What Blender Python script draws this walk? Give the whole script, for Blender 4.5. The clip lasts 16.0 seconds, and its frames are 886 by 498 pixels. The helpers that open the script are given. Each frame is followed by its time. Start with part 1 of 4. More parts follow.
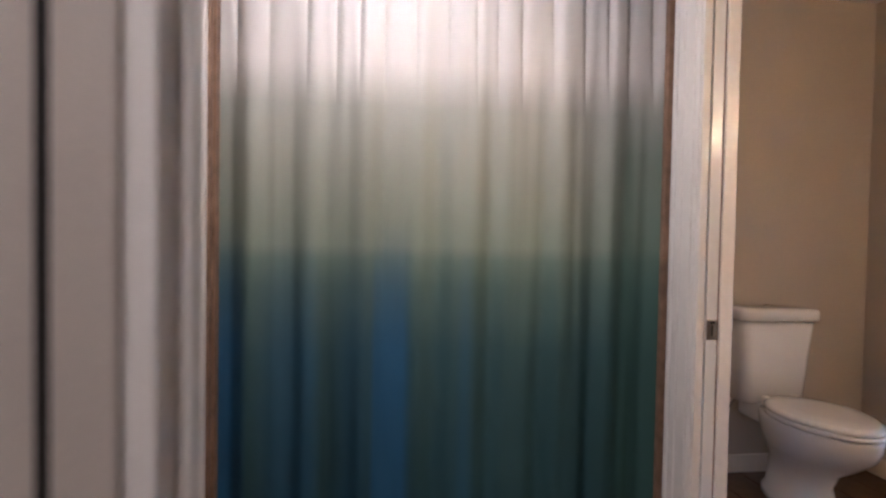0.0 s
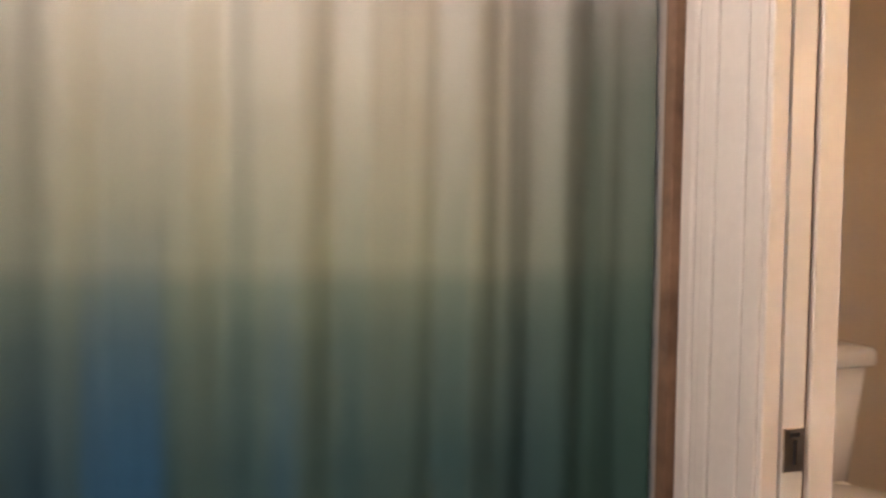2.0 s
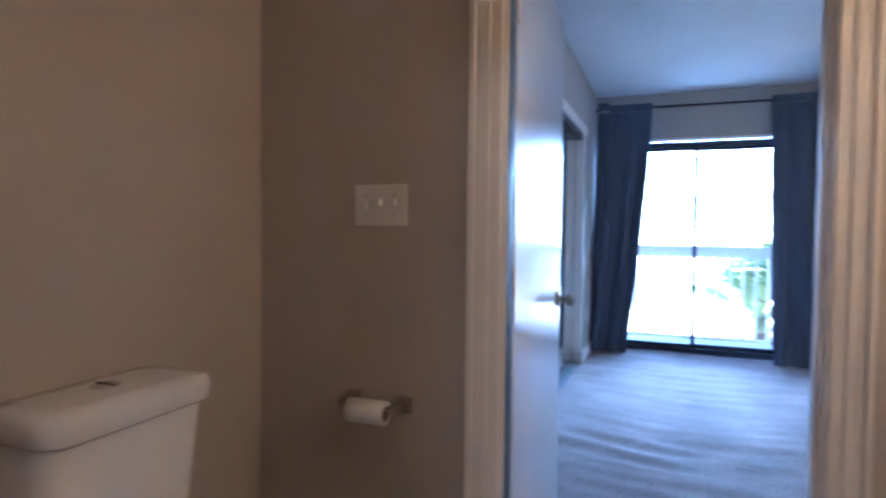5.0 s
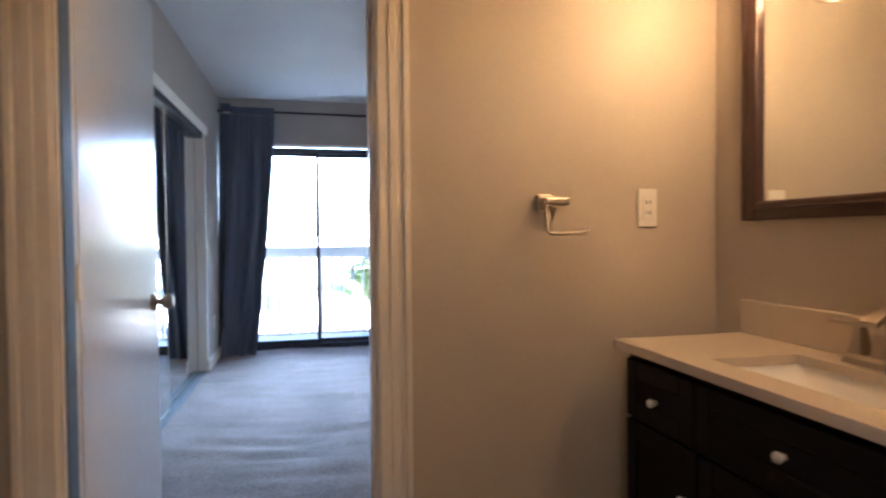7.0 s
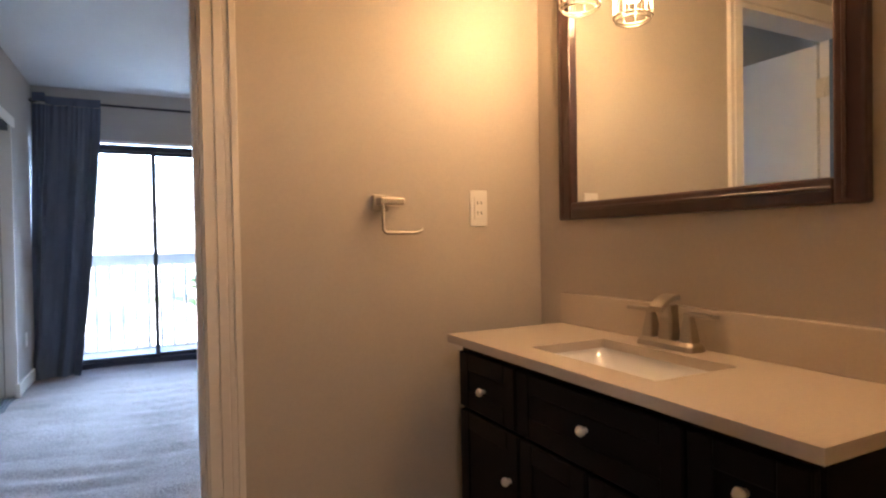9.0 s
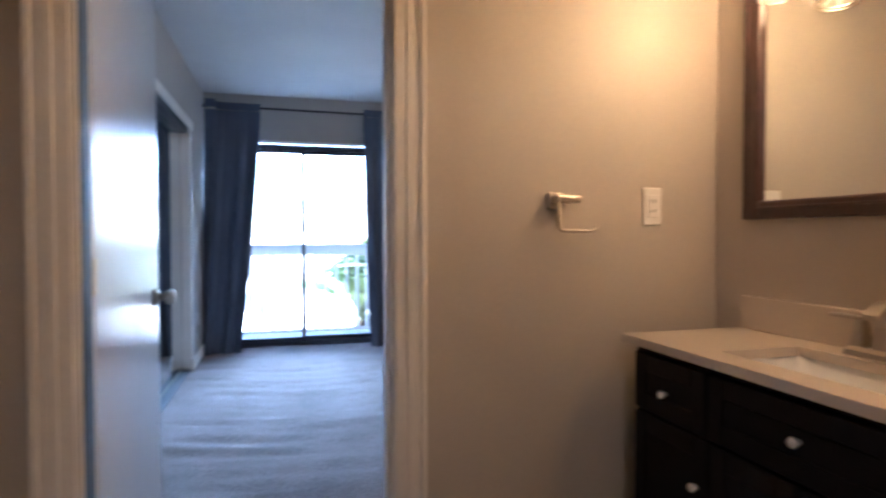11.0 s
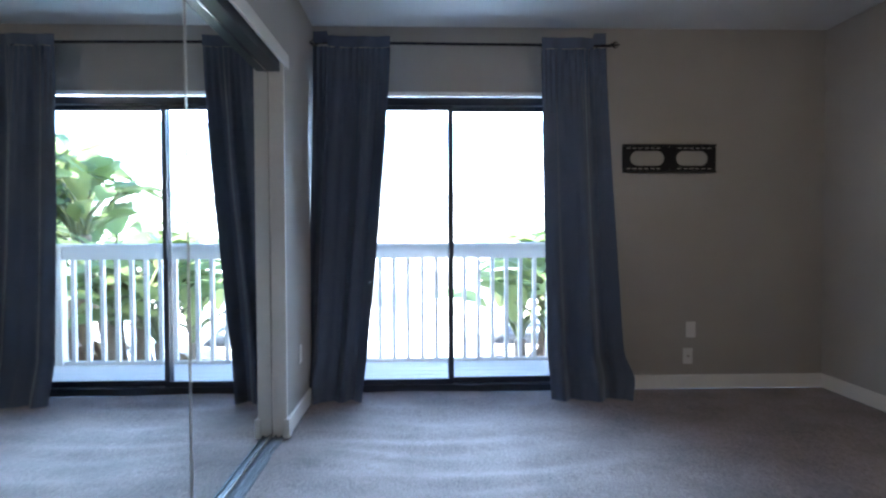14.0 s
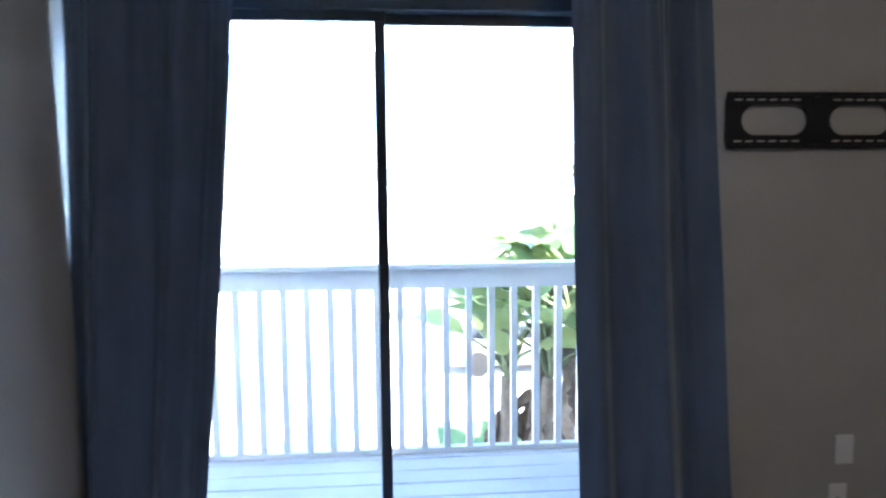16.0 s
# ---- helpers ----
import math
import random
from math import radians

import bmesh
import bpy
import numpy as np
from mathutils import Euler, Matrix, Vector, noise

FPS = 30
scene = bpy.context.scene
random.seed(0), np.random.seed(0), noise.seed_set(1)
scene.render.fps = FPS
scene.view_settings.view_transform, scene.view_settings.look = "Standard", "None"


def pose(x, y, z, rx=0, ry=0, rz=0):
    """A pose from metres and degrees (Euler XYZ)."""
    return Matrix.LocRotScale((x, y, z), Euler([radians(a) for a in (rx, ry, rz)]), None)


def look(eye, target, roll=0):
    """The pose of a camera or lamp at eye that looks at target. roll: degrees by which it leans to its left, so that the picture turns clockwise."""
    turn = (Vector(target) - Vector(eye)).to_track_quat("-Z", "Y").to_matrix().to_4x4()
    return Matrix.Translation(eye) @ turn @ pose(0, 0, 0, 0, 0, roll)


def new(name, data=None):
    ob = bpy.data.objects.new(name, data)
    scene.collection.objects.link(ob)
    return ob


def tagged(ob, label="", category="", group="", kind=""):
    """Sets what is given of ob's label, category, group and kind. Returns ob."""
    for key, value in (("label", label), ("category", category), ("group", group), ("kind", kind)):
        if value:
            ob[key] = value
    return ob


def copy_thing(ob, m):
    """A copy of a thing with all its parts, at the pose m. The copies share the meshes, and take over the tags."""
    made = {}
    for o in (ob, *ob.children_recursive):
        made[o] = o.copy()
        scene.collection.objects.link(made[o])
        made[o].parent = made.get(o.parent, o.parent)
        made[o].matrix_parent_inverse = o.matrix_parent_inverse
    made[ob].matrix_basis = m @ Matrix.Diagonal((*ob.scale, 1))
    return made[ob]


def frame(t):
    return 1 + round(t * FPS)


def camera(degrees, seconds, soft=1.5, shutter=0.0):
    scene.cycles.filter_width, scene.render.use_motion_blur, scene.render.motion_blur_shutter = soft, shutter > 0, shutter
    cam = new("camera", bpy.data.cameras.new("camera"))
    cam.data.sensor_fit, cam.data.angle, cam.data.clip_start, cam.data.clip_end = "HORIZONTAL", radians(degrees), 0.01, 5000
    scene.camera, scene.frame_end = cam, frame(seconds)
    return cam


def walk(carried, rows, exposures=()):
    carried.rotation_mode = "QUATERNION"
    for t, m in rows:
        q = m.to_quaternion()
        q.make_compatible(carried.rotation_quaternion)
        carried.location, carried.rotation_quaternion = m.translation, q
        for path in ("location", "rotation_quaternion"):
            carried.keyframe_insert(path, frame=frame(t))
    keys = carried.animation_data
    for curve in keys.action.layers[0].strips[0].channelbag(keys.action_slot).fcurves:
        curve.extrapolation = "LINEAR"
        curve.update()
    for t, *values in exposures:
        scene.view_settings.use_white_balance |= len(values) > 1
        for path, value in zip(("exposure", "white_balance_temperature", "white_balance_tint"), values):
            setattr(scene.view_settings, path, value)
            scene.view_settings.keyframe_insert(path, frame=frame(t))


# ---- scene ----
cam = camera(75.0, 16.0, soft=2.3, shutter=0.5)
PATH = [
    (0, (1.758, -0.132, 1.175), (-0.223, 0.135, 1.12), 1.0),
    (0.5, (1.395, -0.042, 1.193), (-0.582, 0.256, 1.127), 1.0),
    (1, (1.133, 0.128, 1.178), (-0.854, 0.347, 1.126), 0.9),
    (1.5, (0.869, 0.303, 1.17), (-1.126, 0.437, 1.113), 0.4),
    (2, (0.693, 0.302, 1.191), (-1.25, 0.771, 1.12), 0.7),
    (2.5, (0.455, 0.544, 1.203), (-1.398, 1.29, 1.113), 0.3),
    (3, (0.357, 0.702, 1.195), (-1.356, 1.732, 1.131), -0.1),
    (3.5, (0.297, 0.809, 1.195), (-1.234, 2.093, 1.121), 0.7),
    (4, (0.245, 0.884, 1.191), (-1.055, 2.403, 1.127), 0.5),
    (4.5, (0.27, 0.947, 1.19), (-0.762, 2.658, 1.116), 0.5),
    (7, (0.463, 0.934, 1.15), (0.908, 2.883, 1.106), -0.5),
    (7.5, (0.532, 0.909, 1.154), (1.186, 2.798, 1.101), -0.6),
    (8, (0.546, 0.904, 1.15), (1.447, 2.689, 1.099), -0.9),
    (10.5, (0.412, 0.901, 1.12), (1.218, 2.731, 1.112), -1.1),
    (11, (0.355, 0.93, 1.143), (0.881, 2.859, 1.095), -0.1),
    (11.5, (0.304, 0.932, 1.147), (0.578, 2.912, 1.083), 0.1),
    (12, (0.356, 1.049, 1.173), (0.457, 3.045, 1.103), 0.1),
    (12.5, (0.412, 1.385, 1.18), (0.46, 3.382, 1.098), -0.2),
    (13, (0.395, 1.828, 1.204), (0.442, 3.826, 1.117), 0.0),
    (13.5, (0.393, 2.42, 1.162), (0.438, 4.418, 1.095), -0.2),
    (14, (0.344, 3.022, 1.127), (0.41, 5.02, 1.07), -0.2),
    (14.5, (0.431, 3.498, 1.171), (0.504, 5.496, 1.114), -0.1),
    (15, (0.521, 4.057, 1.235), (0.635, 6.053, 1.161), -0.3),
    (15.5, (0.585, 4.583, 1.299), (0.703, 6.577, 1.192), 0.1),
    (16, (0.604, 5.085, 1.365), (0.743, 7.074, 1.208), -0.6),
]
EXPOSURES = [(0, 4.8, 4600, 14), (0.5, 5.0, 4700, 14), (1.5, 5.1, 5300, 14), (3, 5.1, 4900, 17), (4.5, 4.6, 4300, 14), (7, 4.25, 5500, 13), (8.2, 4.45, 6100, 15), (10.3, 4.35, 4600, 12), (11.5, 4.15, 5200, 13), (13, 3.8, 5300, 10), (13.5, 3.75, 5500, 10), (15, 4.05, 5500, 10), (16, 3.9, 5400, 10)]
walk(cam, [(t, look(eye, target, roll)) for t, eye, target, roll in PATH], EXPOSURES)

# ---- light ----
world = bpy.data.worlds.new("sky")
scene.world = world
world.use_nodes = True
wn = world.node_tree.nodes
sky = wn.new("ShaderNodeTexSky")
sky.sky_type, sky.sun_disc, sky.sun_elevation, sky.sun_rotation = "NISHITA", False, radians(52), radians(150)
world.node_tree.links.new(sky.outputs[0], wn["Background"].inputs[0])
wn["Background"].inputs[1].default_value = 0.15
sun_data = bpy.data.lights.new("sun", "SUN")
sun_data.energy, sun_data.angle, sun_data.color = 4.0, radians(0.5), (1, 0.95, 0.86)
new("sun", sun_data).matrix_world = look((2, -3, 5), (2 - 0.5, -3 + 0.87, 5 - 1.28))

# daylight of the bright sky coming in through the top of the patio door
day_data = bpy.data.lights.new("window_daylight", "AREA")
day_data.shape, day_data.size, day_data.size_y = "RECTANGLE", 1.7, 0.25
day_data.energy, day_data.color, day_data.spread = 4.5, (0.56, 0.76, 1.0), radians(75)
new("window_daylight", day_data).matrix_world = look((0.535, 7.30, 2.05), (0.25, 5.0, 0.15))


# ---- materials ----
def material(name, color, rough=0.6, metal=0.0, grain=0.0, scale=40.0, bump=0.0, big=0.0, big_scale=2.5, coat=0.0):
    """Paint-like surface: base colour broken up at two scales, fine relief."""
    m = bpy.data.materials.new(name)
    m.use_nodes = True
    n, l = m.node_tree.nodes, m.node_tree.links
    b = n["Principled BSDF"]
    b.inputs["Roughness"].default_value = rough
    b.inputs["Metallic"].default_value = metal
    b.inputs["Coat Weight"].default_value = coat
    tc = n.new("ShaderNodeTexCoord")
    fine = n.new("ShaderNodeTexNoise")
    fine.inputs["Scale"].default_value, fine.inputs["Detail"].default_value = scale, 4
    l.new(tc.outputs["Object"], fine.inputs["Vector"])
    large = n.new("ShaderNodeTexNoise")
    large.inputs["Scale"].default_value, large.inputs["Detail"].default_value = big_scale, 3
    l.new(tc.outputs["Object"], large.inputs["Vector"])
    out = None
    for src, amount in ((fine, grain), (large, big)):
        if amount <= 0:
            continue
        mr = n.new("ShaderNodeMapRange")
        mr.inputs["From Min"].default_value, mr.inputs["From Max"].default_value = 0.25, 0.75
        mr.inputs["To Min"].default_value, mr.inputs["To Max"].default_value = 1 - amount, 1 + amount
        l.new(src.outputs["Fac"], mr.inputs["Value"])
        mx = n.new("ShaderNodeMix")
        mx.data_type, mx.blend_type = "RGBA", "MULTIPLY"
        mx.inputs[0].default_value = 1
        if out is None:
            mx.inputs[6].default_value = (*color, 1)
        else:
            l.new(out, mx.inputs[6])
        l.new(mr.outputs[0], mx.inputs[7])
        out = mx.outputs[2]
    if out is None:
        b.inputs["Base Color"].default_value = (*color, 1)
    else:
        l.new(out, b.inputs["Base Color"])
    if bump > 0:
        bp = n.new("ShaderNodeBump")
        bp.inputs["Strength"].default_value, bp.inputs["Distance"].default_value = bump, 0.01
        l.new(fine.outputs["Fac"], bp.inputs["Height"])
        l.new(bp.outputs[0], b.inputs["Normal"])
    return m


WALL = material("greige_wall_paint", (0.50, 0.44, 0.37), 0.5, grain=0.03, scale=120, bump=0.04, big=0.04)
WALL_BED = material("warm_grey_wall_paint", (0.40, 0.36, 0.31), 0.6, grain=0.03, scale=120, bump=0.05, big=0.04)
CEIL = material("ceiling_paint", (0.72, 0.71, 0.68), 0.8, grain=0.04, scale=90, bump=0.3, big=0.03)
TRIM = material("white_trim_paint", (0.80, 0.75, 0.68), 0.45, grain=0.025, scale=60, bump=0.06, big=0.04, coat=0.05)
DOORP = material("white_door_gloss", (0.80, 0.79, 0.76), 0.24, grain=0.015, scale=30, bump=0.05, big=0.02, coat=0.15)
CARPET = material("grey_carpet_pile", (0.25, 0.205, 0.19), 0.95, grain=0.5, scale=110, bump=1.0, big=0.24, big_scale=3.0)
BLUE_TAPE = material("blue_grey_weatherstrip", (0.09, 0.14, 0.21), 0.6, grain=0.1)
DRAPE = material("slate_blue_satin_drape", (0.075, 0.095, 0.140), 0.62, grain=0.1, scale=300, bump=0.15, big=0.08)
DRAPE.node_tree.nodes["Principled BSDF"].inputs["Sheen Weight"].default_value = 0.3
BRONZE = material("black_rod_metal", (0.02, 0.02, 0.025), 0.35, 0.6)
ALU = material("dark_bronze_aluminium", (0.05, 0.055, 0.065), 0.35, 0.7, grain=0.05)
NICKEL = material("brushed_nickel", (0.44, 0.39, 0.33), 0.33, 1.0, grain=0.05, scale=200)
CHROME = material("satin_chrome", (0.72, 0.70, 0.67), 0.15, 1.0)
HINGE = material("painted_hinge", (0.72, 0.64, 0.48), 0.4, 0.3, grain=0.06)
CHINA = material("white_vitreous_china", (0.80, 0.79, 0.78), 0.08, coat=0.6)
PLASTIC = material("white_switch_plastic", (0.80, 0.77, 0.72), 0.35)
PAPER = material("toilet_paper", (0.82, 0.80, 0.78), 0.9, grain=0.03, bump=0.3, scale=80)
CARD = material("cardboard_core", (0.30, 0.22, 0.15), 0.9)
ESPRESSO = material("espresso_wood", (0.004, 0.0025, 0.0025), 0.6, grain=0.2, scale=30, bump=0.04)
ESPRESSO.node_tree.nodes["Principled BSDF"].inputs["Specular IOR Level"].default_value = 0.2
FRAMEW = material("dark_cherry_wood_frame", (0.045, 0.018, 0.016), 0.3, grain=0.25, scale=30, bump=0.05, coat=0.3)
QUARTZ = material("cream_quartz", (0.60, 0.52, 0.43), 0.25, grain=0.03, scale=200, big=0.03)
MOUNT = material("black_steel_mount", (0.02, 0.02, 0.024), 0.4, 0.5)
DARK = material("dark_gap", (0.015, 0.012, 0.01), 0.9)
RAIL = material("white_rail_paint", (0.60, 0.595, 0.58), 0.55, grain=0.04, scale=40, bump=0.1)
DECK = material("pale_deck_paint", (0.40, 0.395, 0.385), 0.65, grain=0.08, scale=50, bump=0.2, big=0.1)
GRASS = material("lawn_grass", (0.07, 0.12, 0.03), 0.9, grain=0.5, scale=30, bump=1.0, big=0.3, big_scale=0.5)
CONCRETE = material("pale_concrete", (0.55, 0.53, 0.50), 0.85, grain=0.1, scale=30, bump=0.3, big=0.1)
STUCCO = material("pale_stucco", (0.75, 0.72, 0.67), 0.85, grain=0.05, scale=30, bump=0.3)
ROOFM = material("pale_roof_shingle", (0.45, 0.42, 0.40), 0.9, grain=0.2, scale=8, bump=0.5)
LEAF = material("broad_green_leaf", (0.12, 0.19, 0.07), 0.4, grain=0.25, scale=25, bump=0.3, big=0.3)
LEAF_Y = material("yellow_green_leaf", (0.24, 0.29, 0.09), 0.45, grain=0.25, scale=25, bump=0.3, big=0.3)
DRYLEAF = material("dry_brown_leaf", (0.20, 0.14, 0.09), 0.8, grain=0.35, scale=20, bump=0.5)
STALK = material("leaf_stalk", (0.16, 0.17, 0.07), 0.6, grain=0.3, scale=20, bump=0.4)
# bluish daylight on the towel bar wall, put into its base colour
TOWELW = material("daylit_wall_tint", (0.80, 0.79, 0.84), 0.45, grain=0.02, scale=120, bump=0.04, big=0.03)
# shade on the white shower returns, put into a tan colour
TAN = material("shaded_return_tan", (0.24, 0.145, 0.085), 0.6, grain=0.3, scale=20, bump=0.2, big=0.25, big_scale=6)
BROWN = material("bare_brown_timber", (0.16, 0.075, 0.045), 0.8, grain=0.5, scale=25, bump=0.5, big=0.3, big_scale=8)
TRACK = material("worn_aluminium_track", (0.20, 0.21, 0.22), 0.45, 0.8, grain=0.2, scale=60)
for leafy, tint in ((LEAF, (0.30, 0.36, 0.15, 1)), (LEAF_Y, (0.40, 0.42, 0.18, 1))):
    # thin leaves let sunlight through
    ln, ll = leafy.node_tree.nodes, leafy.node_tree.links
    glow_through = ln.new("ShaderNodeBsdfTranslucent")
    glow_through.inputs["Color"].default_value = tint
    both = ln.new("ShaderNodeMixShader")
    both.inputs[0].default_value = 0.45
    ll.new(ln["Principled BSDF"].outputs[0], both.inputs[1])
    ll.new(glow_through.outputs[0], both.inputs[2])
    ll.new(both.outputs[0], ln["Material Output"].inputs["Surface"])
TILE = material("white_tub_enamel", (0.75, 0.73, 0.70), 0.2, grain=0.02)
FANM = material("dark_fan_blade", (0.03, 0.025, 0.022), 0.4, grain=0.2, scale=30)
GREYM = material("grey_vent_metal", (0.25, 0.23, 0.2), 0.5, 0.2)


def emitting(name, color, strength):
    m = bpy.data.materials.new(name)
    m.use_nodes = True
    b = m.node_tree.nodes["Principled BSDF"]
    b.inputs["Base Color"].default_value = (0.9, 0.9, 0.85, 1)
    b.inputs["Emission Color"].default_value = (*color, 1)
    b.inputs["Emission Strength"].default_value = strength
    return m


BULB = emitting("warm_bulb_glow", (1.0, 0.56, 0.22), 9.0)
FANLIGHT = emitting("fan_lamp_glow", (1.0, 0.80, 0.55), 6.0)
HALL = emitting("hall_lamp_glow", (1.0, 0.74, 0.52), 4.6)
MIRROR = bpy.data.materials.new("mirror_silver")
MIRROR.use_nodes = True
mb = MIRROR.node_tree.nodes["Principled BSDF"]
mb.inputs["Base Color"].default_value = (0.86, 0.90, 0.90, 1)
mb.inputs["Metallic"].default_value, mb.inputs["Roughness"].default_value = 1.0, 0.01
GLASS = bpy.data.materials.new("window_glass")
GLASS.use_nodes = True
gb = GLASS.node_tree.nodes["Principled BSDF"]
gb.inputs["Transmission Weight"].default_value, gb.inputs["Roughness"].default_value, gb.inputs["IOR"].default_value = 1.0, 0.0, 1.45
gb.inputs["Base Color"].default_value = (0.95, 0.97, 0.97, 1)


def ombre():
    """Dip-dyed cloth: white above, sage in the middle, teal below a dye line."""
    m = material("ombre_shower_cloth", (1, 1, 1), 0.6, grain=0.06, scale=200, bump=0.1)
    n, l = m.node_tree.nodes, m.node_tree.links
    b = n["Principled BSDF"]
    geo = n.new("ShaderNodeNewGeometry")
    sep = n.new("ShaderNodeSeparateXYZ")
    l.new(geo.outputs["Position"], sep.inputs[0])
    mr = n.new("ShaderNodeMapRange")
    mr.inputs["From Min"].default_value, mr.inputs["From Max"].default_value = 0.1, 2.1
    l.new(sep.outputs["Z"], mr.inputs["Value"])
    ramp = n.new("ShaderNodeValToRGB")
    stops = [(0.0, (0.025, 0.07, 0.075)), (0.3, (0.05, 0.105, 0.10)), (0.43, (0.11, 0.17, 0.14)), (0.483, (0.18, 0.24, 0.185)), (0.512, (0.29, 0.335, 0.25)),
             (0.66, (0.36, 0.37, 0.29)), (0.78, (0.44, 0.44, 0.37)), (0.865, (0.74, 0.70, 0.64)), (1.0, (0.80, 0.77, 0.72))]
    e = ramp.color_ramp.elements
    e[0].position, e[0].color = stops[0][0], (*stops[0][1], 1)
    e[1].position, e[1].color = stops[-1][0], (*stops[-1][1], 1)
    for p, c in stops[1:-1]:
        k = e.new(p)
        k.color = (*c, 1)
    l.new(mr.outputs[0], ramp.inputs[0])
    # blue daylight on the folds, painted as a few broad streaks, mostly southward
    across = n.new("ShaderNodeMapRange")
    across.inputs["From Min"].default_value, across.inputs["From Max"].default_value = -0.71, 1.075
    l.new(sep.outputs["Y"], across.inputs["Value"])
    sr = n.new("ShaderNodeValToRGB")
    sr.color_ramp.interpolation = "EASE"
    k = sr.color_ramp.elements
    k[0].position, k[0].color = 0.0, (1, 1, 1, 1)
    k[1].position, k[1].color = 1.0, (0.06, 0.06, 0.06, 1)
    for p, v in ((0.055, 1.0), (0.085, 0.1), (0.15, 0.45), (0.205, 0.5), (0.24, 0.1), (0.30, 0.4), (0.335, 0.35), (0.35, 0.95), (0.405, 0.95), (0.435, 0.1),
                 (0.52, 0.12), (0.545, 0.35), (0.575, 0.08), (0.80, 0.04)):
        q = k.new(p)
        q.color = (v, v, v, 1)
    l.new(across.outputs[0], sr.inputs[0])
    low = n.new("ShaderNodeMapRange")
    low.inputs["From Min"].default_value, low.inputs["From Max"].default_value = 1.24, 0.72
    low.inputs["To Max"].default_value = 0.8
    l.new(sep.outputs["Z"], low.inputs["Value"])
    mul = n.new("ShaderNodeMath")
    mul.operation = "MULTIPLY"
    l.new(sr.outputs[0], mul.inputs[0])
    l.new(low.outputs[0], mul.inputs[1])
    mx = n.new("ShaderNodeMix")
    mx.data_type = "RGBA"
    l.new(mul.outputs[0], mx.inputs[0])
    l.new(ramp.outputs[0], mx.inputs[6])
    mx.inputs[7].default_value = (0.03, 0.13, 0.30, 1)
    # the last folds at the north end are a deeper green
    green = n.new("ShaderNodeValToRGB")
    g = green.color_ramp.elements
    g[0].position, g[0].color = 0.0, (0.16, 0.16, 0.16, 1)
    g[1].position, g[1].color = 1.0, (0.65, 0.65, 0.65, 1)
    for p, v in ((0.06, 0.12), (0.1, 0.0), (0.84, 0.0), (0.90, 0.35), (0.925, 0.65), (0.95, 0.5)):
        q = g.new(p)
        q.color = (v, v, v, 1)
    l.new(across.outputs[0], green.inputs[0])
    fade = n.new("ShaderNodeMapRange")
    fade.inputs["From Min"].default_value, fade.inputs["From Max"].default_value = 1.85, 1.5
    l.new(sep.outputs["Z"], fade.inputs["Value"])
    gm = n.new("ShaderNodeMath")
    gm.operation = "MULTIPLY"
    l.new(green.outputs[0], gm.inputs[0])
    l.new(fade.outputs[0], gm.inputs[1])
    deep = n.new("ShaderNodeMix")
    deep.data_type = "RGBA"
    l.new(gm.outputs[0], deep.inputs[0])
    l.new(mx.outputs[2], deep.inputs[6])
    deep.inputs[7].default_value = (0.055, 0.12, 0.085, 1)
    l.new(deep.outputs[2], b.inputs["Base Color"])
    b.inputs["Transmission Weight"].default_value = 0.0
    return m


OMBRE = ombre()


# ---- building helpers ----
def part(name, bm, mat, parent=None, label="", smooth=False):
    me = bpy.data.meshes.new(name)
    bmesh.ops.recalc_face_normals(bm, faces=bm.faces[:])
    bm.to_mesh(me)
    bm.free()
    me.materials.append(mat)
    if smooth:
        for p in me.polygons:
            p.use_smooth = True
    ob = new(name, me)
    if parent is not None:
        ob.parent = parent
    return tagged(ob, label) if label else ob


def thing(name, label, category, group="", kind="", at=(0, 0, 0)):
    ob = new(name)
    ob.location = at
    ob.empty_display_size = 0.1
    return tagged(ob, label, category, group, kind)


def box(x0, x1, y0, y1, z0, z1, bevel=0.0, bm=None, seg=2):
    own = bmesh.new()
    bmesh.ops.create_cube(own, size=1)
    for v in own.verts:
        v.co = ((x0 + x1) / 2 + v.co.x * (x1 - x0), (y0 + y1) / 2 + v.co.y * (y1 - y0), (z0 + z1) / 2 + v.co.z * (z1 - z0))
    if bevel > 0:
        bmesh.ops.bevel(own, geom=own.edges[:], offset=bevel, segments=seg, profile=0.5, affect="EDGES")
    return own if bm is None else merge(bm, own)


def merge(bm, other):
    me = bpy.data.meshes.new("scratch")
    other.to_mesh(me)
    other.free()
    bm.from_mesh(me)
    bpy.data.meshes.remove(me)
    return bm


def tube(points, radius, sides=10, bm=None, caps=True, radii=None):
    """A round bar along points."""
    own = bmesh.new()
    pts = [Vector(p) for p in points]
    rings = []
    side = None
    for i, p in enumerate(pts):
        d = (pts[min(i + 1, len(pts) - 1)] - pts[max(i - 1, 0)]).normalized()
        if side is None:
            side = d.orthogonal().normalized()
        side = (side - d * side.dot(d)).normalized()
        other = d.cross(side)
        r = radii[i] if radii else radius
        rings.append([own.verts.new(p + (side * math.cos(a) + other * math.sin(a)) * r) for a in (2 * math.pi * k / sides for k in range(sides))])
    for a, b in zip(rings, rings[1:]):
        for k in range(sides):
            own.faces.new((a[k], a[(k + 1) % sides], b[(k + 1) % sides], b[k]))
    if caps:
        own.faces.new(rings[0][::-1])
        own.faces.new(rings[-1])
    return own if bm is None else merge(bm, own)


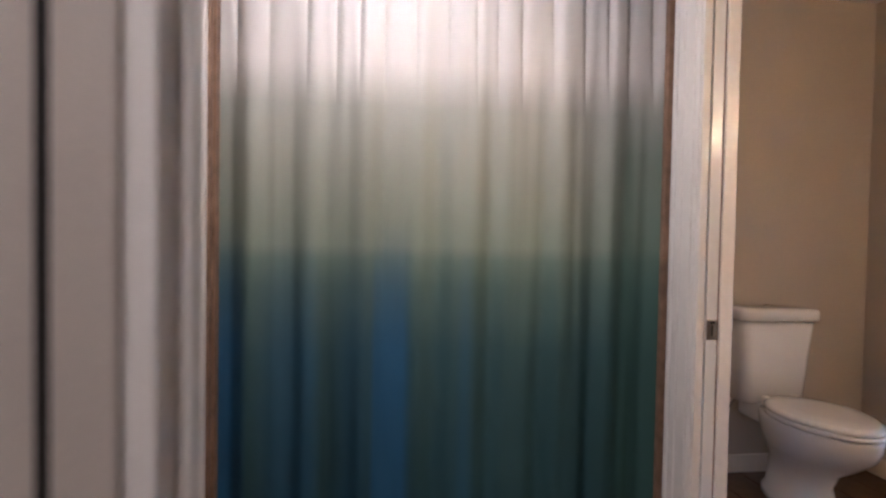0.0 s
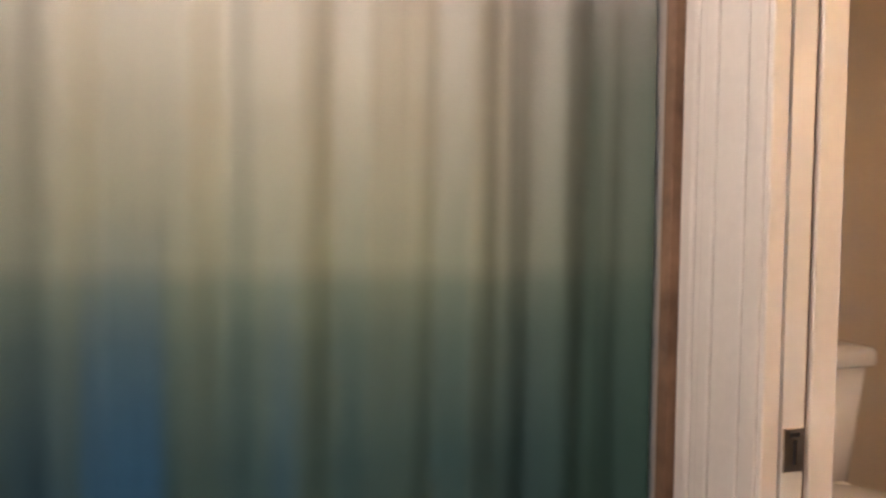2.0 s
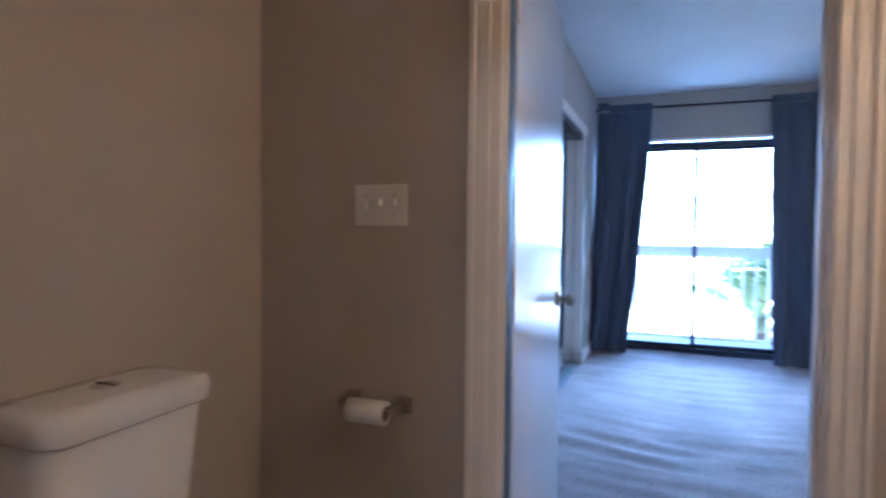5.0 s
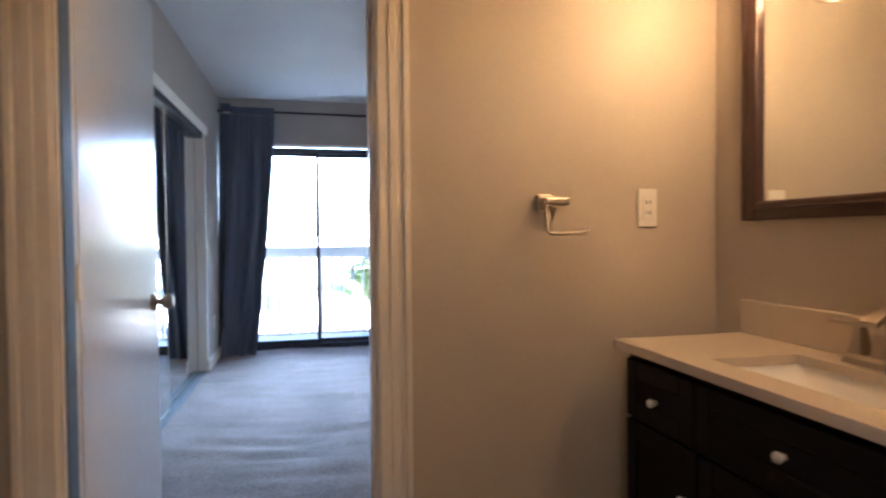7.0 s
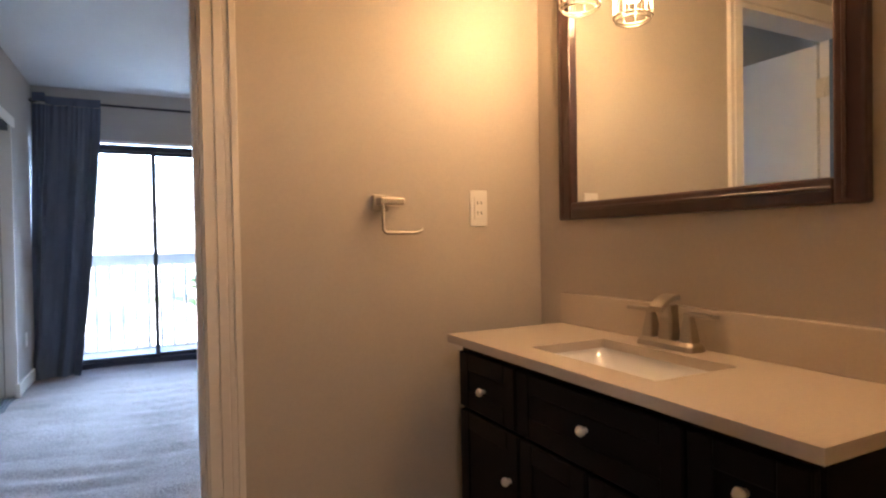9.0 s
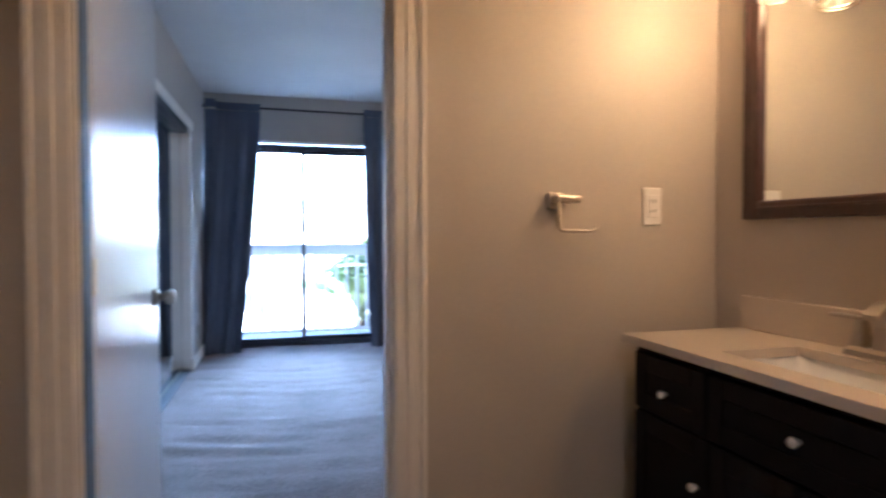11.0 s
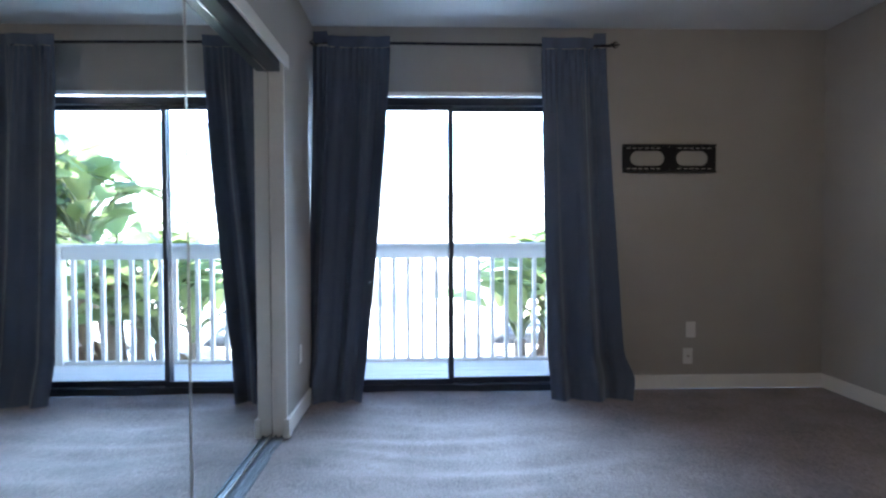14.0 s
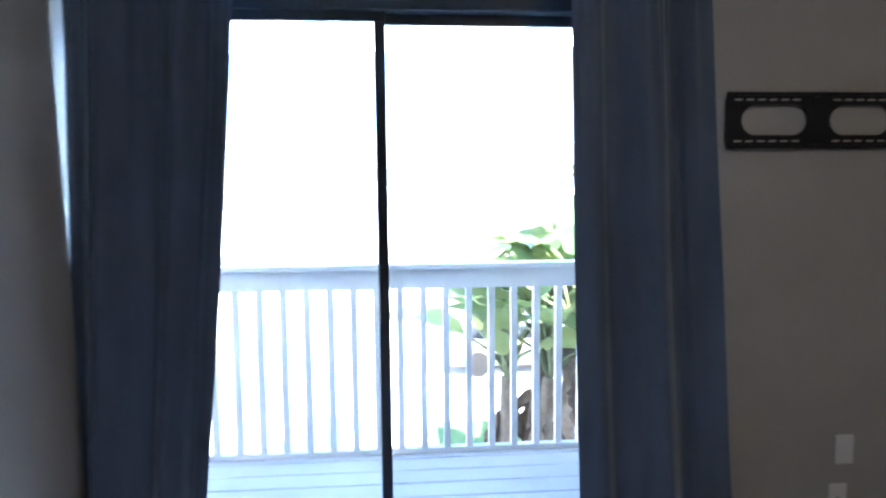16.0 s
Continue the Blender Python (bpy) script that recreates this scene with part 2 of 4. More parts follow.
def ring_points(c, r, axis="z", n=20, start=0.0, end=360.0):
    out = []
    for i in range(n + 1):
        a = radians(start + (end - start) * i / n)
        u, v = r * math.cos(a), r * math.sin(a)
        out.append((c[0] + u, c[1] + v, c[2]) if axis == "z" else (c[0], c[1] + u, c[2] + v) if axis == "x" else (c[0] + u, c[1], c[2] + v))
    return out


def lathe(profile, centre, axis="z", sides=24):
    """A turned solid: (radius, height) pairs about an axis through centre."""
    bm = bmesh.new()
    rings = []
    for r, h in profile:
        ring = []
        for k in range(sides):
            a = 2 * math.pi * k / sides
            u, v = max(r, 1e-4) * math.cos(a), max(r, 1e-4) * math.sin(a)
            p = {"z": (u, v, h), "x": (h, u, v), "y": (u, h, v)}[axis]
            ring.append(bm.verts.new((centre[0] + p[0], centre[1] + p[1], centre[2] + p[2])))
        rings.append(ring)
    for a, b in zip(rings, rings[1:]):
        for k in range(sides):
            bm.faces.new((a[k], a[(k + 1) % sides], b[(k + 1) % sides], b[k]))
    bm.faces.new(rings[0])
    bm.faces.new(rings[-1])
    return bm


def loft(sections):
    """A solid through closed sections of equal length."""
    bm = bmesh.new()
    rings = [[bm.verts.new(p) for p in s] for s in sections]
    n = len(rings[0])
    for a, b in zip(rings, rings[1:]):
        for k in range(n):
            bm.faces.new((a[k], a[(k + 1) % n], b[(k + 1) % n], b[k]))
    bm.faces.new(rings[0])
    bm.faces.new(rings[-1])
    return bm


def structure(name, bm, mat, label=""):
    return tagged(part(name, bm, mat), label, kind="structure")


def casing(x0, x1, z0, z1, y, out, width=0.06):
    """A door casing board with stepped moulding, on a wall face at y, facing the side out (+1 or -1)."""
    bm = bmesh.new()
    steps = ((0.0, 0.35, 0.012), (0.35, 0.62, 0.016), (0.62, 0.8, 0.012), (0.8, 1.0, 0.019))
    for a, b, d in steps:
        xa, xb = x0 + (x1 - x0) * a, x0 + (x1 - x0) * b
        box(min(xa, xb), max(xa, xb), min(y, y + out * d), max(y, y + out * d), z0, z1, 0.002, bm, 1)
    return bm
# ---- the shell ----
BC = 2.38     # bathroom ceiling
HC = 2.56     # bedroom ceiling
structure("floor_bath", box(-1.4, 3.4, -2.2, 2.43, -0.15, -0.012), DARK, "subfloor of the bathroom")
structure("ceiling_bath", box(-1.5, 3.4, -2.3, 2.43, BC, BC + 0.1), CEIL, "off-white painted bathroom ceiling")
structure("wall_toilet", box(-1.02, -0.895, 1.071, 2.43, 0, BC), WALL, "greige painted wall behind the toilet")
structure("wall_bath_north_1", box(-1.07, -0.135, 2.43, 2.55, 0, HC), WALL, "greige painted wall with light switches")
structure("wall_bath_north_2", box(0.65, 3.34, 2.43, 2.55, 0, HC), WALL, "greige painted wall with towel holder")
structure("wall_bath_north_head", box(-0.135, 0.65, 2.43, 2.55, 2.06, HC), WALL, "wall above the bedroom door")
structure("wall_vanity", box(1.64, 1.76, 1.09, 2.43, 0, BC), WALL, "greige painted wall behind the vanity")
structure("wall_vanity_side", box(0.98, 1.76, 0.96, 1.08, 0, BC), WALL, "wall beside the vanity nook")
structure("wall_pocket_head", box(0.0, 0.98, 0.955, 1.071, 2.06, BC), WALL, "wall above the pocket door")
structure("wall_entry_1", box(1.15, 1.27, -2.2, -0.36, 0, BC), WALL, "wall beside the entry")
structure("wall_entry_2", box(1.15, 1.27, 0.56, 0.96, 0, BC), WALL, "wall beside the entry")
structure("wall_entry_head", box(1.15, 1.27, -0.36, 0.56, 2.06, BC), WALL, "wall above the entry")
structure("wall_towel", box(-0.42, -0.30, -2.2, -0.715, 0, BC), TOWELW, "wall with a towel bar, cool daylight painted into its colour")
structure("wall_shower_head", box(-0.42, -0.30, -0.715, 1.088, 2.31, BC), WALL, "wall above the shower opening")
structure("wall_south", box(-1.4, 3.4, -2.3, -2.2, 0, BC), WALL, "closing wall")
structure("wall_hall_east", box(3.3, 3.4, -2.2, 2.43, 0, BC), WALL, "closing wall of the hall")
structure("wall_tub_back", box(-1.4, -1.3, -2.2, 1.02, 0, BC), TILE, "white tub surround")
structure("wall_tub_side", box(-1.3, -0.42, -0.84, -0.72, 0, BC), TILE, "white tub surround")

# partition with the pocket door
partition = tagged(part("wall_partition", box(-1.02, -0.24, 1.088, 1.118, 0, BC), WALL), "greige partition between toilet and tub", kind="structure")
part("stud_face", box(-0.12, -0.012, 0.958, 0.972, 0, BC), TRIM, partition)
part("stud_face", box(-0.24, -0.012, 1.059, 1.071, 0, BC), WALL, partition)
part("jamb_strip", box(-0.012, 0.003, 0.944, 0.9735, 0, 2.06, 0.003), TRIM, partition)
part("jamb_strip", box(-0.012, 0.003, 1.029, 1.074, 0, 2.06, 0.003), TRIM, partition)
part("corner_casing", casing(-0.11, -0.006, 0, 2.1, 0.958, -1), TRIM, partition)
for k, (a, b, y) in enumerate(((-0.15, -0.118, 0.948), (-0.172, -0.15, 0.955), (-0.19, -0.172, 0.951), (-0.215, -0.19, 0.964), (-0.24, -0.215, 0.974))):
    part("tub_casing", box(a, b, y, 1.058 if b > -0.2 else 1.118, 0, BC - 0.002 * k, 0.006), TRIM, partition)
# tan strip painting the shaded tub-side edge
part("tub_edge_shade", box(-0.272, -0.241, 0.958, 1.118, 0, BC - 0.014, 0.002), TAN, partition, "edge of the shower opening, its shade painted tan")
# dark sheet added to paint the shade within the first slot
part("slot_shade", box(-0.20, -0.010, 0.974, 0.9805, 0, 2.04), DARK, partition)
part("cavity_stud", box(-0.20, -0.006, 1.0225, 1.0285, 0, 2.04), BROWN, partition, "bare brown timber in the door slot")
pocket = thing("pocket_door", "white pocket door slid into the partition wall", "door", kind="structure")
part("door_panel", box(-0.21, 0.0, 0.981, 1.0215, 0.012, 2.045, 0.002), DOORP, pocket)
latch = part("latch_plate", box(-0.001, 0.003, 0.9845, 1.0185, 0.84, 0.905, 0.001), NICKEL, pocket, "brushed nickel edge pull")
part("latch_lever", box(0.003, 0.006, 0.999, 1.004, 0.852, 0.888, 0.001), DARK, latch)
part("latch_slot", box(0.003, 0.0045, 0.993, 1.010, 0.892, 0.899, 0.0005), DARK, latch)

# shower opening trim on the other side
# returns coloured tan to carry their shade
for a, b, y in ((-0.42, -0.36, -0.655), (-0.36, -0.318, -0.664)):
    structure("shower_trim", box(a, b, -0.714, y, 0, BC - 0.01, 0.005), TAN, "white return of the shower opening, its shade painted tan")
structure("shower_casing", box(-0.318, -0.285, -0.70, -0.672, 0, BC - 0.02, 0.006), TRIM, "cream painted casing")
structure("shower_casing", box(-0.30, -0.278, -0.728, -0.70, 0, BC - 0.02, 0.006), TRIM, "cream painted casing")

# entry frame
for y0, y1 in ((-0.36, -0.297), (0.535, 0.56)):
    structure("entry_jamb", box(1.14, 1.27, y0, y1, 0, 2.06, 0.003), TRIM, "white painted entry jamb")
structure("entry_stop", box(1.195, 1.225, -0.297, -0.284, 0, 2.06, 0.003), TRIM, "white painted door stop")
for y0, y1 in ((-0.43, -0.315), (0.545, 0.63)):
    structure("entry_casing", box(1.121, 1.14, y0, y1, 0, 2.12, 0.005), TRIM, "white painted entry casing")
structure("entry_casing", box(1.27, 1.289, 0.54, 0.63, 0, 2.12, 0.005), TRIM, "white painted entry casing")
structure("entry_casing", box(1.27, 1.282, -0.372, -0.322, 0, 2.12, 0.004), WALL, "greige painted entry casing")
structure("entry_gap", box(1.27, 1.274, -0.386, -0.372, 0, 2.12), DARK, "dark gap beside the entry casing")

# bathroom plank floor
plank_mat = material("dark_brown_plank", (0.085, 0.045, 0.028), 0.4, grain=0.35, scale=18, bump=0.15, big=0.2)
bath_floor = tagged(part("floor_boards", box(-1.3, 3.3, -2.2, 2.43, -0.012, -0.006), DARK), "dark brown plank bathroom floor", kind="structure")

# bedroom shell
structure("floor_bedroom", box(-1.2, 3.34, 2.43, 7.2, -0.15, -0.04), DARK, "subfloor of the bedroom")
structure("ceiling_bedroom", box(-1.2, 3.34, 2.43, 7.21, HC, HC + 0.1), CEIL, "off-white painted bedroom ceiling")
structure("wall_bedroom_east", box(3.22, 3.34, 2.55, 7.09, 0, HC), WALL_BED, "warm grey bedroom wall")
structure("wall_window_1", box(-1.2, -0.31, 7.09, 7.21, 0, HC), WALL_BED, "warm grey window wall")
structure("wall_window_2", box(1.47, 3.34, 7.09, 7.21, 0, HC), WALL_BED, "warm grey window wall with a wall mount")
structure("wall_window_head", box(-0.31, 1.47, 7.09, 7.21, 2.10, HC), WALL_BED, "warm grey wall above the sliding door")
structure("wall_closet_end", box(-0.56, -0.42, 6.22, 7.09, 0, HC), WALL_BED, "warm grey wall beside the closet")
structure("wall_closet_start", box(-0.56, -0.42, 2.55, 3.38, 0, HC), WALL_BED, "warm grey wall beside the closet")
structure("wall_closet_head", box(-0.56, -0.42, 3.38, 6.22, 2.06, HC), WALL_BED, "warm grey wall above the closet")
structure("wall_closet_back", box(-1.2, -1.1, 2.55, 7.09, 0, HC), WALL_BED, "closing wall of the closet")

# carpet with soft ripples
bm = bmesh.new()
nx, ny = 150, 170
grid = {}
for i in range(nx + 1):
    for j in range(ny + 1):
        x, y = -0.60 + 3.82 * i / nx, 2.44 + 4.65 * j / ny
        r = 0.5 + 0.5 * noise.noise(Vector((x * 0.9 + 3, y * 0.9, 0)))
        z = 0.026 * noise.noise(Vector((x * 1.1, y * 7.5 + 0.6 * math.sin(x * 3), 1.0))) * max(0, 1 - abs(x - 0.3) / 1.5) * r * 2 + 0.002 * noise.noise(Vector((x * 22, y * 22, 4)))
        grid[i, j] = bm.verts.new((x, y, z - 0.004))
for i in range(nx):
    for j in range(ny):
        bm.faces.new((grid[i, j], grid[i + 1, j], grid[i + 1, j + 1], grid[i, j + 1]))
carpet = tagged(part("carpet", bm, CARPET, smooth=True), "grey cut-pile carpet with soft ripples", "carpet", kind="structure")

# baseboards
def baseboard(x0, x1, y0, y1, h=0.10):
    return structure("baseboard", box(x0, x1, y0, y1, 0, h, 0.004), TRIM, "white painted baseboard")


baseboard(1.47, 3.22, 7.076, 7.09)
baseboard(3.206, 3.22, 2.55, 7.076)
baseboard(-0.42, -0.404, 6.24, 7.09)
baseboard(-0.895, -0.881, 1.071, 2.43, 0.09)
baseboard(-0.881, -0.20, 2.416, 2.43, 0.09)
baseboard(0.72, 1.64, 2.416, 2.43, 0.09)

# bedroom doorway
jl = structure("door_jamb", box(-0.135, -0.11, 2.425, 2.555, 0, 2.06, 0.002), TRIM, "white painted hinge jamb")
structure("door_jamb", box(0.627, 0.652, 2.425, 2.555, 0, 2.06, 0.002), TRIM, "white painted strike jamb")
structure("door_head", box(-0.11, 0.627, 2.425, 2.555, 2.035, 2.06, 0.002), TRIM, "white painted head jamb")
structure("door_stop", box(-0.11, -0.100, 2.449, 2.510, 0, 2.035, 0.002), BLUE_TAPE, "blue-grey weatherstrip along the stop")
structure("door_stop", box(-0.11, -0.103, 2.43, 2.448, 0, 2.035, 0.002), TRIM, "white painted door stop")
structure("door_stop", box(0.614, 0.627, 2.46, 2.505, 0, 2.035, 0.002), TRIM, "white painted door stop")
structure("door_casing", casing(-0.115, -0.205, 0, 2.12, 2.43, -1), TRIM, "white moulded door casing")
structure("door_casing", casing(0.632, 0.715, 0, 2.12, 2.43, -1), TRIM, "white moulded door casing")
structure("door_casing", casing(0.632, 0.715, 0, 2.12, 2.55, 1), TRIM, "white moulded door casing")
structure("door_casing", casing(-0.115, -0.205, 0, 2.12, 2.55, 1), TRIM, "white moulded door casing")
structure("door_casing", box(-0.205, 0.715, 2.412, 2.43, 2.055, 2.13, 0.004), TRIM, "white moulded head casing")

leaf = thing("door_1", "white flush bedroom door standing open", "door", kind="structure")
part("door_leaf", box(-0.150, -0.113, 2.575, 3.335, 0.015, 2.03, 0.003), DOORP, leaf)
for z in (0.28, 1.04, 1.82):
    h = part("hinge", box(-0.110, -0.106, 2.505, 2.575, z - 0.045, z + 0.045, 0.0015), HINGE, leaf, "cream-painted butt hinge")
    part("hinge_knuckle", tube([(-0.107, 2.537, z - 0.046), (-0.107, 2.537, z + 0.046)], 0.006), HINGE, h)
knob = part("knob", lathe([(0.012, 0), (0.012, 0.018), (0.024, 0.024), (0.028, 0.036), (0.026, 0.05), (0.016, 0.056), (0.0, 0.057)], (-0.098, 3.262, 0.915), "x"), NICKEL, leaf, "satin nickel round knob", True)
part("rosette", lathe([(0.033, 0), (0.033, 0.006), (0.024, 0.014), (0.014, 0.018)], (-0.113, 3.262, 0.915), "x"), NICKEL, leaf, "", True)
knob2 = part("knob", lathe([(0.026, -0.05), (0.028, -0.036), (0.024, -0.024), (0.012, -0.016), (0.012, 0)], (-0.150, 3.262, 0.915), "x"), NICKEL, leaf, "satin nickel round knob", True)

# closet with mirror doors
structure("closet_casing", box(-0.42, -0.404, 3.30, 6.30, 2.04, 2.115, 0.004), TRIM, "white casing above the closet")
structure("closet_jamb", box(-0.56, -0.412, 6.195, 6.22, 0, 2.06, 0.003), TRIM, "white closet jamb")
structure("closet_jamb", box(-0.56, -0.412, 3.38, 3.405, 0, 2.06, 0.003), TRIM, "white closet jamb")
structure("closet_plinth", box(-0.43, -0.398, 6.185, 6.255, 0, 0.105, 0.004), TRIM, "white plinth block")
structure("closet_header_track", box(-0.535, -0.43, 3.405, 6.195, 2.0, 2.06, 0.002), ALU, "dark closet header track")
track = thing("closet_track", "brushed steel sliding door floor track", "track", kind="structure")
part("track_base", box(-0.54, -0.43, 3.405, 6.195, -0.004, 0.006), TRACK, track)
for x in (-0.532, -0.502, -0.472, -0.442):
    part("track_rib", box(x - 0.003, x + 0.003, 3.405, 6.195, 0.006, 0.018, 0.001, None, 1), TRACK, track)
for y0, y1, x, what in ((3.41, 5.03, -0.462, "front"), (4.93, 6.195, -0.492, "rear")):
    d = thing("mirror_door", "frameless mirrored sliding closet door with metal edges", "mirror door", "closet doors")
    part("mirror_pane", box(x - 0.005, x, y0 + 0.012, y1 - 0.012, 0.03, 1.99), MIRROR, d)
    for a, b in ((y0, y0 + 0.012), (y1 - 0.012, y1)):
        part("edge_strip", box(x - 0.012, x + 0.003, a, b, 0.02, 2.0, 0.002, None, 1), NICKEL, d)
    part("bottom_rail", box(x - 0.012, x + 0.003, y0 + 0.012, y1 - 0.012, 0.018, 0.03), NICKEL, d)
    part("top_rail", box(x - 0.012, x + 0.003, y0 + 0.012, y1 - 0.012, 1.99, 2.005), CHROME, d)

# sliding glass door
sd = thing("sliding_door", "dark bronze aluminium sliding glass patio door", "patio door", kind="structure")
part("sill", box(-0.40, 1.47, 7.10, 7.20, -0.01, 0.045, 0.004), ALU, sd)
part("head", box(-0.40, 1.47, 7.10, 7.20, 2.02, 2.075, 0.004), ALU, sd)
for a, b in ((-0.40, -0.365), (1.435, 1.47)):
    part("side_jamb", box(a, b, 7.10, 7.20, 0.045, 2.02, 0.003), ALU, sd)
for x0, x1, y in ((-0.365, 0.555, 7.125), (0.515, 1.435, 7.165)):
    p = part("panel_frame", box(x0, x1, y - 0.014, y + 0.014, 0.045, 0.085, 0.003), ALU, sd)
    box_parts = ((x0, x0 + 0.036, 0.085, 1.985), (x1 - 0.036, x1, 0.085, 1.985), (x0, x1, 1.985, 2.02))
    for a, b, c, d in box_parts:
        part("rail", box(a, b, y - 0.014, y + 0.014, c, d, 0.003), ALU, p)
    g = part("pane", box(x0 + 0.036, x1 - 0.036, y - 0.003, y + 0.003, 0.085, 1.985), GLASS, p, "clear glass pane")
    g.visible_shadow = False
part("pull_handle", box(0.520, 0.535, 7.095, 7.111, 0.95, 1.15, 0.004), ALU, sd)
structure("window_trim", box(-0.325, 1.47, 7.066, 7.092, 2.078, 2.105, 0.003), TRIM, "thin white trim above the sliding door")
structure("window_trim", box(-0.325, -0.31, 7.06, 7.095, 0.0, 2.105, 0.003), TRIM, "thin white side trim")

structure("side_casing", box(0.962, 0.98, 0.945, 1.10, 0, 2.06, 0.003), TRIM, "white strike jamb of the pocket door")
# ---- cloth ----
def cloth(width_top, width_bottom, z_top, z_bottom, fold, depth, seed, nu=160, nv=50, pinch=0.0):
    """A hanging cloth. width_*: functions of u giving x along the rod; folds fall from the top and open downwards."""
    rng = random.Random(seed)
    bm = bmesh.new()
    ph = [rng.uniform(0, 6.28) for _ in range(4)]
    rows = []
    for j in range(nv + 1):
        v = j / nv
        row = []
        for i in range(nu + 1):
            u = i / nu
            s = width_top(u) + (width_bottom(u) - width_top(u)) * v ** 1.3
            w = fold * u * 2 * math.pi
            d = 0.55 * math.sin(w + ph[0] + 0.5 * math.sin(3.1 * u + ph[1])) + 0.3 * math.sin(w * 0.53 + ph[2]) + 0.22 * math.sin(w * 1.9 + ph[3] + v * 1.2)
            d += 0.25 * noise.noise(Vector((u * 9, v * 3, seed)))
            if pinch > 0:
                top = max(0.0, 1 - v / 0.24)
                d += 0.16 * noise.noise(Vector((u * 46, v * 2.2, seed + 3))) + 0.10 * noise.noise(Vector((u * 26, v * 17, seed + 8))) * max(0, noise.noise(Vector((u * 5, v * 5, 2))))
                d = d * (1 - top * 0.6) - top * pinch * (1 - abs(math.sin(w * 0.95 + 0.6 * math.sin(u * 21)))) ** 2.5
            row.append((s, d * depth * (0.75 + 0.25 * v), z_top + (z_bottom - z_top) * v))
        rows.append(row)
    return bm, rows


def solid_cloth(rows, place, thickness=0.004):
    bm = bmesh.new()
    vs = [[bm.verts.new(place(*p)) for p in r] for r in rows]
    for a, b in zip(vs, vs[1:]):
        for k in range(len(a) - 1):
            bm.faces.new((a[k], a[k + 1], b[k + 1], b[k]))
    return bm


# shower curtain and its rod
sc = thing("shower_curtain", "ombre shower curtain fading from white to teal blue", "shower curtain")
bm, rows = cloth(lambda u: -0.71 + 1.785 * u, lambda u: -0.70 + 1.775 * u, 2.17, 0.05, 8.5, 0.032, 5, 420, 90, 1.6)
part("cloth", solid_cloth(rows, lambda s, d, z: (-0.50 + d, s, z)), OMBRE, sc, "", True)
for k in range(12):
    y = -0.70 + 1.66 * k / 11
    part("curtain_ring", tube(ring_points((-0.5, y, 2.19), 0.022, "y", 14), 0.002, 6, caps=False), CHROME, sc)
rodt = thing("shower_rod", "chrome tension rod above the tub", "curtain rod")
part("rod", tube([(-0.5, -0.718, 2.21), (-0.5, 1.086, 2.21)], 0.0125, 14), CHROME, rodt, "", True)
tub = thing("bathtub", "white bathtub behind the shower curtain", "bathtub")
part("apron", box(-0.62, -0.56, -0.715, 1.045, -0.005, 0.40, 0.01), TILE, tub)
part("basin", box(-1.29, -0.63, -0.715, 1.045, -0.005, 0.12, 0.01), TILE, tub)


def drape(name_seed, xt0, xt1, xb0, xb1, puddle, outer):
    c = thing("curtain", "slate blue satin drape hanging from a black rod", "curtain", "bedroom curtains")
    bm0, rws = cloth(lambda u: xt0 + (xt1 - xt0) * u, lambda u: xb0 + (xb1 - xb0) * u, 2.36, -0.004, 2.4, 0.07, name_seed, 150, 60)
    for j, r in enumerate(rws):
        v = j / (len(rws) - 1)
        for i, (s, d, z) in enumerate(r):
            u = i / (len(r) - 1)
            edge = (u if outer > 0 else 1 - u) - 0.80
            out = max(0, v - 0.88) * puddle
            # tight gathers at the rod, a proud turned-back strip along the outer edge, a sagging outer hem
            gather = 0.007 * math.sin(u * 75 + 2 * math.sin(u * 9)) * max(0.15, 1 - v / 0.35)
            strip = 0.03 * max(0.0, min(1.0, edge / 0.02)) * (1 - 0.5 * v)
            sag = 0.045 * outer * math.exp(-((v - 0.94) / 0.045) ** 2) * max(0, edge + 0.3) * 2
            r[i] = (s + sag, d * (0.15 + 0.85 * min(1, v / 0.2)) + gather - strip - out, z)
    part("cloth", solid_cloth(rws, lambda s, d, z: (s, 6.922 + d * 0.8, z)), DRAPE, c, "", True)
    # gathered heading round the rod
    bm1, hd = cloth(lambda u: xt0 + (xt1 - xt0) * u, lambda u: xt0 + (xt1 - xt0) * u, 2.435, 2.36, 2.4, 0.04, name_seed, 150, 4)
    part("heading", solid_cloth(hd, lambda s, d, z: (s, 6.912 + d * 0.4, z + 0.03 * (max(0, min(1, ((s - xt0) / (xt1 - xt0) if outer > 0 else (xt1 - s) / (xt1 - xt0)) * 50 - 40))))), DRAPE, c, "", True)
    return c


